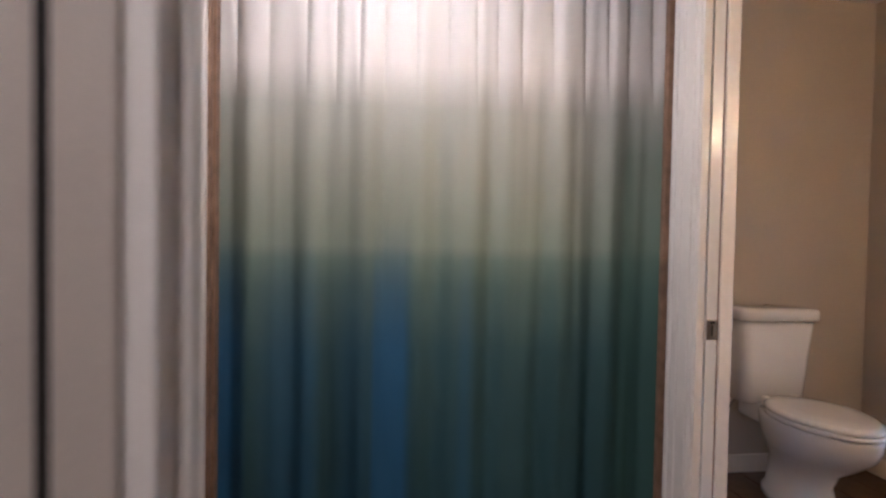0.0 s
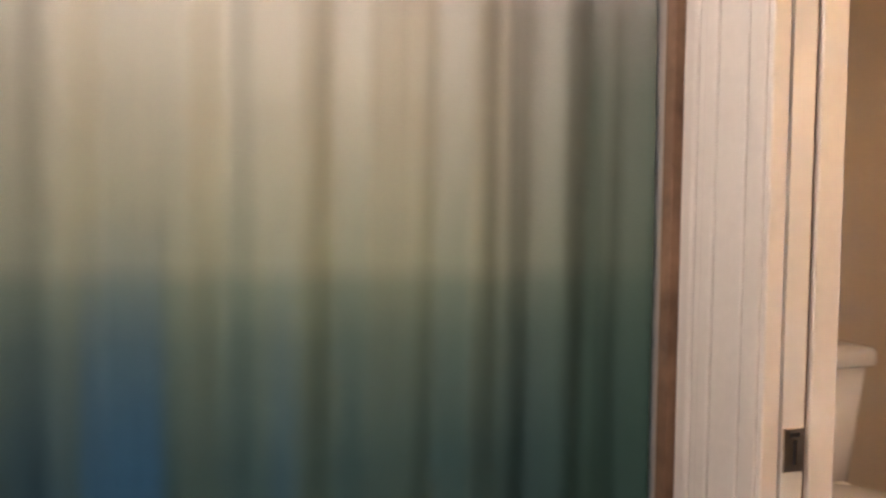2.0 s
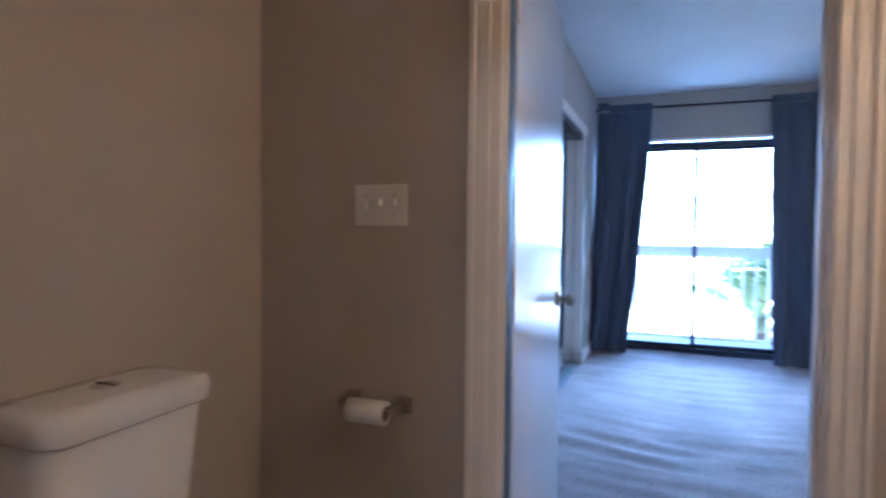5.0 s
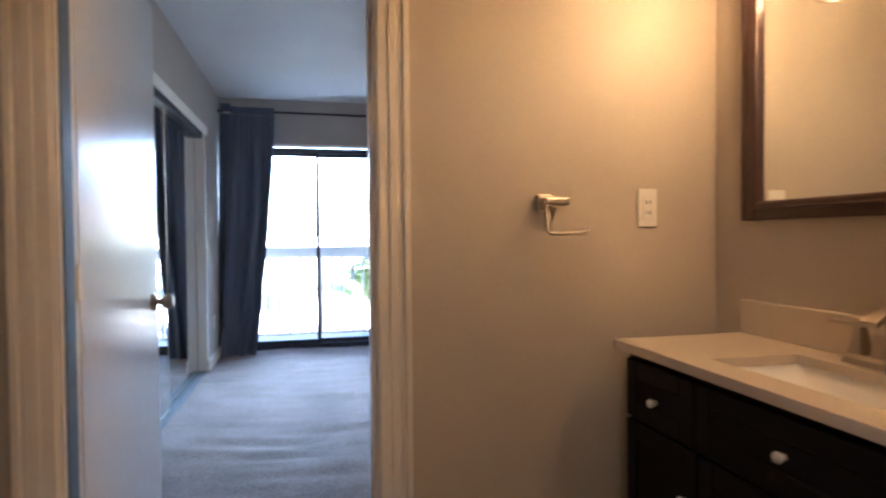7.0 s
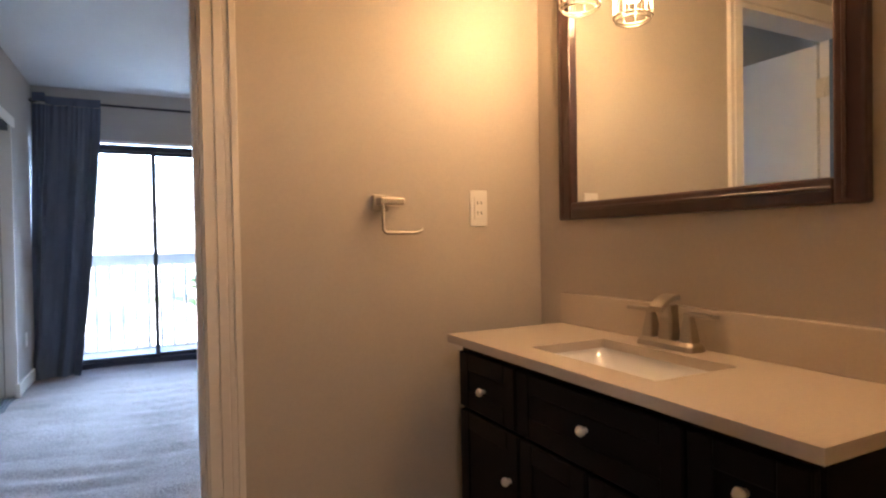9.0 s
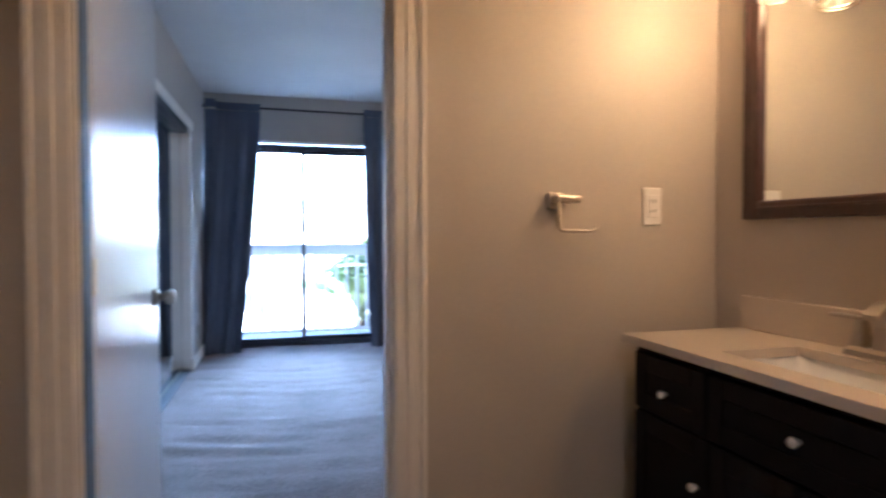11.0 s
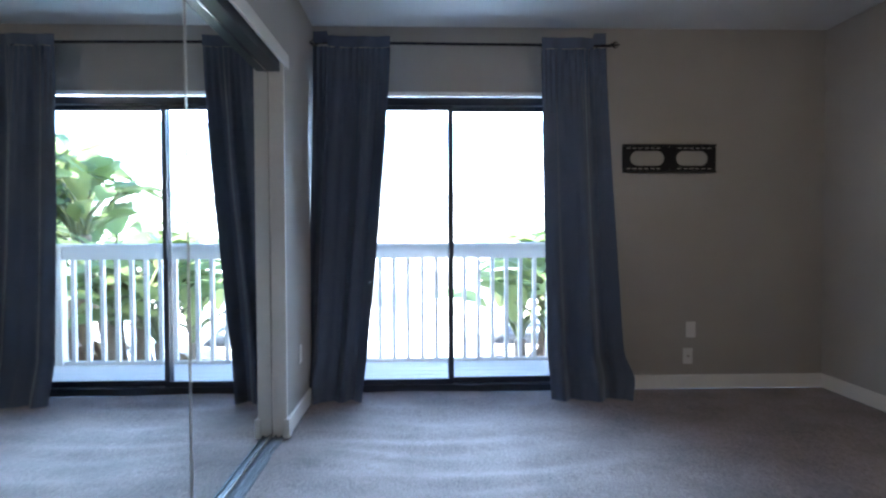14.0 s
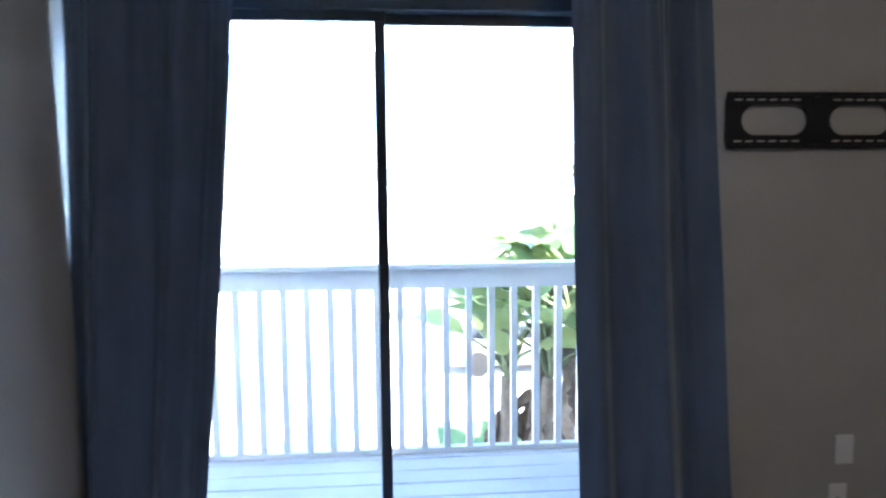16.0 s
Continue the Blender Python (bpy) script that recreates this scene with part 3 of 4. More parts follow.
drape(3, -0.385, 0.125, -0.47, -0.075, 0.5, -1)
drape(9, 1.14, 1.575, 1.20, 1.73, 0.8, 1)
rod = thing("curtain_rod", "black metal curtain rod with cage finials", "curtain rod")
part("rod", tube([(-0.355, 6.955, 2.405), (1.62, 6.955, 2.395)], 0.0095, 12), BRONZE, rod, "", True)
for x, s in ((-0.355, -1), (1.62, 1)):
    f = part("finial", lathe([(0.004, 0), (0.014, 0.004), (0.012, 0.012), (0.004, 0.016), (0.003, 0.055), (0.006, 0.062), (0.0, 0.066)], (x, 6.955, 2.40), "x") if s > 0 else
             lathe([(0.0, -0.066), (0.006, -0.062), (0.003, -0.055), (0.004, -0.016), (0.012, -0.012), (0.014, -0.004), (0.004, 0)], (x, 6.955, 2.40), "x"), BRONZE, rod)
    for k in range(5):
        a = 2 * math.pi * k / 5
        part("finial_wire", tube([(x + s * (0.012 + 0.045 * q), 6.955 + 0.022 * math.sin(math.pi * q) * math.cos(a + q * 2), 2.40 + 0.022 * math.sin(math.pi * q) * math.sin(a + q * 2)) for q in [i / 8 for i in range(9)]], 0.003, 5), BRONZE, f)
for x in (-0.25, 1.53):
    b = part("bracket", tube([(x, 7.088, 2.38), (x, 6.955, 2.385)], 0.006, 8), BRONZE, rod)
    part("bracket_plate", box(x - 0.014, x + 0.014, 7.084, 7.09, 2.34, 2.42, 0.002), BRONZE, b)

# ---- toilet ----
def egg(cx, cy, z, back, front, half, n=32):
    """An elongated bowl outline; +x is the front."""
    out = []
    for k in range(n):
        a = 2 * math.pi * k / n
        c, s = math.cos(a), math.sin(a)
        out.append((cx + (front if c > 0 else back) * c, cy + half * s * (1 - 0.12 * max(c, 0) ** 2), z))
    return out


def round_rect(x0, x1, y0, y1, z, r=0.05, n=6):
    out = []
    for cx, cy, a0 in ((x1 - r, y1 - r, 0), (x0 + r, y1 - r, 90), (x0 + r, y0 + r, 180), (x1 - r, y0 + r, 270)):
        for k in range(n + 1):
            a = radians(a0 + 90 * k / n)
            out.append((cx + r * math.cos(a), cy + r * math.sin(a), z))
    return out


TY = 1.81
toilet = thing("toilet", "white two-piece toilet with closed lid and dual flush button", "toilet")
part("tank", loft([round_rect(-0.92, -0.80, TY - 0.13, TY + 0.13, 0.385, 0.05), round_rect(-0.93, -0.775, TY - 0.165, TY + 0.165, 0.40, 0.05), round_rect(-0.937, -0.762, TY - 0.18, TY + 0.18, 0.60, 0.05), round_rect(-0.942, -0.748, TY - 0.193, TY + 0.193, 0.79, 0.05)]), CHINA, toilet, "", True)
part("tank_lid", loft([round_rect(-0.944, -0.73, TY - 0.196, TY + 0.196, 0.79, 0.05), round_rect(-0.946, -0.722, TY - 0.204, TY + 0.204, 0.797, 0.055), round_rect(-0.946, -0.722, TY - 0.204, TY + 0.204, 0.832, 0.055),
                        round_rect(-0.94, -0.73, TY - 0.196, TY + 0.196, 0.845, 0.05), round_rect(-0.90, -0.77, TY - 0.155, TY + 0.155, 0.849, 0.05)]), CHINA, toilet, "", True)
fb = part("flush_button", lathe([(0.028, 0), (0.028, 0.004), (0.024, 0.007), (0.0, 0.007)], (-0.845, TY, 0.848)), CHROME, toilet, "round chrome dual flush button", True)
part("button_split", box(-0.872, -0.818, TY - 0.001, TY + 0.001, 0.855, 0.8565), DARK, fb)
part("bowl", loft([egg(-0.56, TY, -0.006, 0.26, 0.17, 0.125), egg(-0.56, TY, 0.025, 0.255, 0.165, 0.12), egg(-0.565, TY, 0.045, 0.235, 0.135, 0.10), egg(-0.57, TY, 0.12, 0.22, 0.12, 0.088),
                    egg(-0.56, TY, 0.19, 0.22, 0.15, 0.10), egg(-0.54, TY, 0.25, 0.245, 0.225, 0.145), egg(-0.525, TY, 0.30, 0.265, 0.268, 0.174), egg(-0.52, TY, 0.345, 0.278, 0.284, 0.185),
                    egg(-0.52, TY, 0.38, 0.28, 0.288, 0.187), egg(-0.52, TY, 0.395, 0.275, 0.282, 0.182)]), CHINA, toilet, "", True)
part("tank_deck", box(-0.93, -0.70, TY - 0.10, TY + 0.10, 0.30, 0.40, 0.03, None, 3), CHINA, toilet, "", True)
part("seat", loft([egg(-0.51, TY, 0.397, 0.23, 0.28, 0.186), egg(-0.51, TY, 0.402, 0.235, 0.287, 0.192), egg(-0.51, TY, 0.414, 0.235, 0.287, 0.192), egg(-0.51, TY, 0.418, 0.23, 0.28, 0.186)]), CHINA, toilet, "", True)
part("lid", loft([egg(-0.515, TY, 0.421, 0.228, 0.28, 0.186), egg(-0.515, TY, 0.424, 0.235, 0.288, 0.192), egg(-0.515, TY, 0.438, 0.235, 0.286, 0.19), egg(-0.515, TY, 0.446, 0.21, 0.255, 0.165), egg(-0.515, TY, 0.449, 0.12, 0.15, 0.10)]), CHINA, toilet, "", True)
for s in (-1, 1):
    part("seat_hinge", box(-0.755, -0.715, TY + s * 0.075 - 0.02, TY + s * 0.075 + 0.02, 0.40, 0.44, 0.008), PLASTIC, toilet)
part("supply_hose", tube([(-0.93, TY - 0.27, 0.16), (-0.88, TY - 0.27, 0.17), (-0.86, TY - 0.24, 0.28), (-0.86, TY - 0.14, 0.41)], 0.006, 8), GREYM, toilet, "", True)

toilet.location.x = 0.048

# ---- wall fittings of the bathroom ----
sw = thing("light_switch", "white three-gang toggle switch plate on the wall", "light switch")
part("plate", box(-0.555, -0.388, 2.423, 2.43, 1.195, 1.313, 0.003), PLASTIC, sw)
for k in range(3):
    x = -0.4715 + (k - 1) * 0.046
    part("toggle", box(x - 0.005, x + 0.005, 2.408, 2.424, 1.248 + (0.004 if k else -0.006), 1.268 + (0.004 if k else -0.006), 0.002), PLASTIC, sw)
    for z in (1.225, 1.283):
        part("screw", lathe([(0.003, -0.001), (0.003, 0.001)], (x, 2.4225, z), "y", 8), NICKEL, sw)
tp = thing("toilet_paper_holder", "brushed nickel toilet paper holder with two square posts", "paper holder")
for x in (-0.555, -0.395):
    part("post_plate", box(x - 0.024, x + 0.024, 2.420, 2.43, 0.665, 0.713, 0.003), NICKEL, tp)
    part("post", box(x - 0.011, x + 0.011, 2.35, 2.42, 0.678, 0.70, 0.003), NICKEL, tp)
part("spindle", tube([(-0.555, 2.36, 0.688), (-0.395, 2.36, 0.688)], 0.008, 10), NICKEL, tp)
roll = thing("toilet_paper_roll", "nearly used white toilet paper roll on its holder", "toilet paper")
part("paper", lathe([(0.020, -0.058), (0.034, -0.058), (0.034, 0.058), (0.020, 0.058)], (-0.475, 2.36, 0.676), "x", 28), PAPER, roll, "", True)
part("core", lathe([(0.0195, -0.0583), (0.021, -0.0588), (0.021, 0.0588), (0.0195, 0.0583)], (-0.475, 2.36, 0.676), "x", 24), CARD, roll)
tr = thing("towel_holder", "brushed nickel open square towel holder", "towel holder")
part("base", box(1.105, 1.150, 2.41, 2.43, 1.222, 1.268, 0.004), NICKEL, tr)
part("arm", box(1.112, 1.185, 2.372, 2.412, 1.238, 1.258, 0.005), NICKEL, tr)
part("bar", tube([(1.120, 2.378, 1.245), (1.121, 2.376, 1.168), (1.128, 2.375, 1.160), (1.215, 2.375, 1.160), (1.228, 2.375, 1.163), (1.238, 2.375, 1.170)], 0.0048, 8), NICKEL, tr, "", True)
tr.location = (-0.04, 0, -0.006)
ol = thing("outlet", "white decora outlet plate on the wall", "outlet", "outlets")
part("plate", box(1.392, 1.452, 2.4235, 2.43, 1.172, 1.282, 0.003), PLASTIC, ol)
part("insert", box(1.405, 1.439, 2.4205, 2.424, 1.194, 1.261, 0.001), PLASTIC, ol)
for z in (1.213, 1.243):
    for dx in (-0.006, 0.006):
        part("slot", box(1.422 + dx - 0.001, 1.422 + dx + 0.001, 2.4195, 2.4208, z - 0.005, z + 0.005), DARK, ol)
ol.location.x = -0.014
tb = thing("towel_bar", "satin chrome towel bar on a pale wall", "towel bar")
part("bar", box(-0.245, -0.231, -1.36, -0.752, 1.352, 1.366, 0.002), CHROME, tb)
for y in (-1.30, -0.812):
    part("mount", box(-0.30, -0.25, y - 0.018, y + 0.018, 1.338, 1.38, 0.004), CHROME, tb)
tb2 = thing("towel_bar", "brass-toned bar end on the toilet partition", "towel bar")
part("bar", box(-0.50, -0.15, 1.150, 1.168, 1.235, 1.253, 0.002), NICKEL, tb2)
for x in (-0.46, -0.18):
    part("mount", box(x - 0.015, x + 0.015, 1.071 if x > -0.2 else 1.118, 1.152, 1.229, 1.259, 0.003), NICKEL, tb2)
for yc in (1.75,):
    v = thing("ceiling_vent", "grey slatted ceiling vent", "vent")
    part("frame", box(-0.62, -0.38, yc - 0.1, yc + 0.1, BC - 0.012, BC, 0.003), GREYM, v)
    for k in range(6):
        part("slat", box(-0.60, -0.40, yc - 0.085 + k * 0.03, yc - 0.070 + k * 0.03, BC - 0.018, BC - 0.012), GREYM, v)

# ---- vanity ----
VX0, VX1, VY0, VY1, VT = 1.235, 1.64, 1.315, 2.31, 0.876
van = thing("vanity_cabinet", "espresso wood vanity cabinet with white ceramic knobs", "vanity")
part("body", box(VX0 + 0.04, VX1, VY0 + 0.02, VY1 - 0.015, 0.07, VT - 0.175, 0.003), ESPRESSO, van)
part("upper_rail", box(VX0 + 0.04, VX0 + 0.07, VY0 + 0.02, VY1 - 0.015, VT - 0.175, VT - 0.025), ESPRESSO, van)
part("end_panel", box(VX0 + 0.07, VX1, VY0 + 0.02, VY0 + 0.045, VT - 0.175, VT - 0.025), ESPRESSO, van)
part("end_panel", box(VX0 + 0.07, VX1, VY1 - 0.04, VY1 - 0.015, VT - 0.175, VT - 0.025), ESPRESSO, van)
part("plinth", box(VX0 + 0.09, VX1, VY0 + 0.03, VY1 - 0.03, -0.006, 0.07), ESPRESSO, van)
for y0, y1, z0, z1, knobs in ((2.01, 2.272, 0.69, 0.835, ((2.143, 0.752),)), (1.54, 2.0, 0.69, 0.835, ((1.763, 0.766),)), (1.342, 1.53, 0.69, 0.835, ((1.43, 0.775),)),
                              (2.0, 2.272, 0.10, 0.68, ((2.03, 0.57),)), (1.77, 1.99, 0.10, 0.68, ((1.80, 0.57),)), (1.54, 1.76, 0.10, 0.68, ((1.73, 0.57),)), (1.342, 1.53, 0.10, 0.68, ((1.50, 0.57),))):
    d = part("drawer_front" if z1 - z0 < 0.3 else "cabinet_door", box(VX0 + 0.022, VX0 + 0.04, y0, y1, z0, z1, 0.003), ESPRESSO, van)
    for a, b, c, e in ((y0, y0 + 0.045, z0, z1), (y1 - 0.045, y1, z0, z1), (y0 + 0.045, y1 - 0.045, z0, z0 + 0.045), (y0 + 0.045, y1 - 0.045, z1 - 0.045, z1)):
        part("stile", box(VX0 + 0.016, VX0 + 0.022, a, b, c, e, 0.002, None, 1), ESPRESSO, d)
    for ky, kz in knobs:
        part("knob", lathe([(0.0, -0.022), (0.008, -0.0205), (0.011, -0.015), (0.009, -0.009), (0.005, -0.006), (0.006, 0)], (VX0 + 0.016, ky, kz), "x", 16), PLASTIC, d, "white ceramic knob", True)
top = thing("countertop", "cream quartz countertop with undermount rectangular sink and backsplash", "countertop")
SX0, SX1, SY0, SY1 = 1.315, 1.535, 1.65, 2.03
bm = bmesh.new()
box(VX0, SX0, VY0, VY1, VT - 0.022, VT, 0, bm)
box(SX1, VX1, VY0, VY1, VT - 0.022, VT, 0, bm)
box(SX0, SX1, VY0, SY0, VT - 0.022, VT, 0, bm)
box(SX0, SX1, SY1, VY1, VT - 0.022, VT, 0, bm)
bmesh.ops.remove_doubles(bm, verts=bm.verts[:], dist=0.0005)
part("slab", bm, QUARTZ, top)
part("backsplash", box(VX1 - 0.018, VX1, VY0, VY1, VT, VT + 0.092, 0.002), QUARTZ, top)
bm = bmesh.new()
a0 = round_rect(SX0 - 0.006, SX1 + 0.006, SY0 - 0.006, SY1 + 0.006, VT - 0.022, 0.02, 4)
a1 = round_rect(SX0 + 0.01, SX1 - 0.01, SY0 + 0.02, SY1 - 0.02, VT - 0.06, 0.04, 4)
a2 = round_rect(SX0 + 0.03, SX1 - 0.03, SY0 + 0.08, SY1 - 0.06, VT - 0.135, 0.05, 4)
rings = [[bm.verts.new(p) for p in s] for s in (a0, a1, a2)]
for a, b in zip(rings, rings[1:]):
    for k in range(len(a)):
        bm.faces.new((a[k], a[(k + 1) % len(a)], b[(k + 1) % len(b)], b[k]))
bm.faces.new(rings[-1])
part("basin", bm, CHINA, top, "white porcelain basin", True)
part("drain", lathe([(0.02, 0), (0.02, 0.003), (0.0, 0.004)], (1.43, 1.85, VT - 0.134)), CHROME, top)
fa = thing("faucet", "brushed nickel two-handle centerset faucet", "faucet")
FX, FY = 1.585, 1.862
part("base", loft([round_rect(FX - 0.028, FX + 0.028, FY - 0.082, FY + 0.082, VT, 0.012), round_rect(FX - 0.026, FX + 0.026, FY - 0.08, FY + 0.08, VT + 0.012, 0.012), round_rect(FX - 0.02, FX + 0.02, FY - 0.074, FY + 0.074, VT + 0.02, 0.012)]), NICKEL, fa)
sp = [round_rect(FX - 0.02, FX + 0.016, FY - 0.022, FY + 0.022, VT + 0.018, 0.008), round_rect(FX - 0.016, FX + 0.014, FY - 0.018, FY + 0.018, VT + 0.07, 0.008), round_rect(FX - 0.022, FX + 0.013, FY - 0.018, FY + 0.018, VT + 0.10, 0.008)]
part("spout_body", loft(sp), NICKEL, fa)
bm = bmesh.new()
prev = None
for q in range(9):
    a = radians(10 + q * 14)
    x, z = FX - 0.03 - 0.06 * (q / 8), VT + 0.095 + 0.030 * math.sin(math.pi * (0.35 + 0.5 * q / 8)) - 0.012 * (q / 8)
    cur = [bm.verts.new((x + 0.045, FY - 0.019, z)), bm.verts.new((x + 0.045, FY + 0.019, z)), bm.verts.new((x + 0.045, FY + 0.019, z - 0.012)), bm.verts.new((x + 0.045, FY - 0.019, z - 0.012))]
    if prev:
        for k in range(4):
            bm.faces.new((prev[k], prev[(k + 1) % 4], cur[(k + 1) % 4], cur[k]))
    else:
        bm.faces.new(cur)
    prev = cur
bm.faces.new(prev)
part("spout", bm, NICKEL, fa)
for s in (-1, 1):
    y = FY + s * 0.055
    hnd = part("handle_post", loft([round_rect(FX - 0.018, FX + 0.018, y - 0.018, y + 0.018, VT + 0.018, 0.006), round_rect(FX - 0.009, FX + 0.009, y - 0.009, y + 0.009, VT + 0.078, 0.004)]), NICKEL, fa)
    part("lever", box(FX - 0.012, FX + 0.012, min(y - s * 0.008, y + s * 0.07), max(y - s * 0.008, y + s * 0.07), VT + 0.078, VT + 0.086, 0.003), NICKEL, hnd)

# mirror above the vanity
mi = thing("wall_mirror", "rectangular mirror in a dark cherry wood frame", "mirror")
MY0, MY1, MZ0, MZ1 = 1.462, 2.30, 1.185, 2.02
part("glass", box(1.628, 1.632, MY0 + 0.05, MY1 - 0.05, MZ0 + 0.045, MZ1 - 0.045), MIRROR, mi)
for a, b, c, d in ((MY0, MY0 + 0.055, MZ0, MZ1), (MY1 - 0.055, MY1, MZ0, MZ1), (MY0 + 0.055, MY1 - 0.055, MZ0, MZ0 + 0.05), (MY0 + 0.055, MY1 - 0.055, MZ1 - 0.05, MZ1)):
    fr = part("frame_rail", box(1.612, 1.64, a, b, c, d, 0.006), FRAMEW, mi)
    vertical = d - c > b - a
    for off in (0.03,):
        if vertical:
            part("bead", box(1.608, 1.613, a + off, a + off + 0.008, c + 0.01, d - 0.01, 0.002, None, 1), FRAMEW, fr)
        else:
            part("bead", box(1.608, 1.613, a, b, c + off - 0.004, c + off + 0.004, 0.002, None, 1), FRAMEW, fr)
# vanity light with wire cages
vl = thing("vanity_light", "brushed nickel vanity light with wire cage shades and lit bulbs", "vanity light")
part("back_plate", lathe([(0.0, -0.028), (0.055, -0.026), (0.062, -0.018), (0.062, 0)], (1.64, 1.87, 2.13), "x", 28), NICKEL, vl, "", True)
part("bar", tube([(1.565, 1.56, 1.925), (1.565, 2.18, 1.925)], 0.009, 10), NICKEL, vl, "", True)
part("stem", tube([(1.62, 1.87, 2.12), (1.575, 1.87, 2.08), (1.565, 1.87, 1.925)], 0.009, 10), NICKEL, vl, "", True)
for y in (2.13, 1.87, 1.61):
    sh = part("cage_shade", tube(ring_points((1.565, y, 1.705), 0.052, "z", 24), 0.0028, 6, caps=False), NICKEL, vl, "wire cage shade", True)
    part("wire_ring", tube(ring_points((1.565, y, 1.695), 0.046, "z", 24), 0.0022, 6, caps=False), NICKEL, sh, "", True)
    part("wire_ring", tube(ring_points((1.565, y, 1.845), 0.048, "z", 24), 0.0022, 6, caps=False), NICKEL, sh, "", True)
    for k in range(10):
        a = 2 * math.pi * k / 10
        part("wire", tube([(1.565 + r * math.cos(a), y + r * math.sin(a), z) for r, z in ((0.022, 1.865), (0.044, 1.853), (0.049, 1.830), (0.052, 1.705))], 0.0018, 5), NICKEL, sh)
    part("socket", lathe([(0.018, 0), (0.023, 0.02), (0.023, 0.055), (0.012, 0.07)], (1.565, y, 1.845), "z", 18), NICKEL, vl, "", True)
    part("bulb", lathe([(0.0, 0), (0.018, 0.006), (0.027, 0.025), (0.026, 0.045), (0.016, 0.075), (0.013, 0.10)], (1.565, y, 1.745), "z", 18), BULB, vl, "lit warm bulb", True)

vl.location = (-0.03, -0.03, 0.035)

hl = thing("ceiling_light", "flush frosted ceiling light in the bathroom entry", "ceiling light")
part("base", lathe([(0.13, 0), (0.13, -0.02), (0.12, -0.025)], (0.22, -0.02, BC), "z", 28), NICKEL, hl, "", True)
part("diffuser", lathe([(0.12, -0.02), (0.115, -0.04), (0.08, -0.062), (0.03, -0.072), (0.0, -0.073)], (0.22, -0.02, BC), "z", 28), HALL, hl, "lit frosted glass", True)
copy_thing(hl, pose(2.1, -0.45, 0))
# ---- bedroom fittings ----
mt = thing("tv_wall_mount", "black steel flat wall mount plate with two oval openings", "wall mount")
TX0, TX1, TZ0, TZ1, TYM = 1.748, 2.42, 1.548, 1.745, 7.075


def plate_with_hole(x0, x1, z0, z1, y0, y1, ox, oz, rx, rz, n=40):
    """A steel plate with one stadium-shaped opening."""
    bm = bmesh.new()
    inner, outer = [], []
    for k in range(n):
        a = 2 * math.pi * (k + 0.5) / n
        c, s = math.cos(a), math.sin(a)
        inner.append((ox + (rx - rz) * (1 if c > 0 else -1) + rz * c, oz + rz * s))
        m = max(abs(c) / ((x1 - x0) / 2), abs(s) / ((z1 - z0) / 2))
        outer.append(((x0 + x1) / 2 + c / m, (z0 + z1) / 2 + s / m))
    layers = [[[bm.verts.new((p[0], y, p[1])) for p in ring] for ring in (inner, outer)] for y in (y0, y1)]
    for k in range(n):
        j = (k + 1) % n
        for i_l in layers:
            bm.faces.new((i_l[0][k], i_l[0][j], i_l[1][j], i_l[1][k]))
        for w in (0, 1):
            bm.faces.new((layers[0][w][k], layers[0][w][j], layers[1][w][j], layers[1][w][k]))
    return bm


xm = (TX0 + TX1) / 2
part("plate", plate_with_hole(TX0, xm, TZ0, TZ1, TYM, TYM + 0.006, TX0 + 0.18, 1.647, 0.122, 0.052), MOUNT, mt)
part("plate", plate_with_hole(xm, TX1, TZ0, TZ1, TYM, TYM + 0.006, xm + 0.165, 1.647, 0.115, 0.052), MOUNT, mt)
for z in (TZ0, TZ1 - 0.012):
    part("lip", box(TX0, TX1, TYM - 0.012, TYM, z, z + 0.012, 0.003), MOUNT, mt)
for z in (TZ0 + 0.026, TZ1 - 0.026):
    for x0 in (TX0 + 0.03, xm + 0.06):
        for k in range(6):
            part("slot", box(x0 + k * 0.043, x0 + k * 0.043 + 0.028, TYM - 0.0015, TYM + 0.001, z - 0.0035, z + 0.0035), WALL_BED, mt)
for x in (TX0 + 0.025, TX1 - 0.025):
    part("spacer", box(x - 0.014, x + 0.014, TYM + 0.006, 7.09, 1.62, 1.67), MOUNT, mt)


def outlet(x, y, z, facing, decora):
    o = thing("outlet", "white wall outlet plate", "outlet", "outlets")
    if facing == "y":
        part("plate", box(x - 0.035, x + 0.035, y - 0.006, y, z - 0.057, z + 0.057, 0.003), PLASTIC, o)
        if decora:
            part("cover", box(x - 0.017, x + 0.017, y - 0.0085, y - 0.006, z - 0.033, z + 0.033, 0.001), PLASTIC, o)
        else:
            part("jack", lathe([(0.0, -0.02), (0.005, -0.02), (0.005, -0.006), (0.008, -0.006), (0.008, 0)], (x, y, z), "y", 10), NICKEL, o)
    else:
        part("plate", box(x, x + 0.006, y - 0.035, y + 0.035, z - 0.057, z + 0.057, 0.003), PLASTIC, o)
        part("cover", box(x + 0.006, x + 0.0085, y - 0.017, y + 0.017, z - 0.033, z + 0.033, 0.001), PLASTIC, o)
    return o


outlet(2.255, 7.09, 0.425, "y", True)
outlet(2.235, 7.09, 0.235, "y", False)
outlet(-0.42, 6.58, 0.385, "x", True)

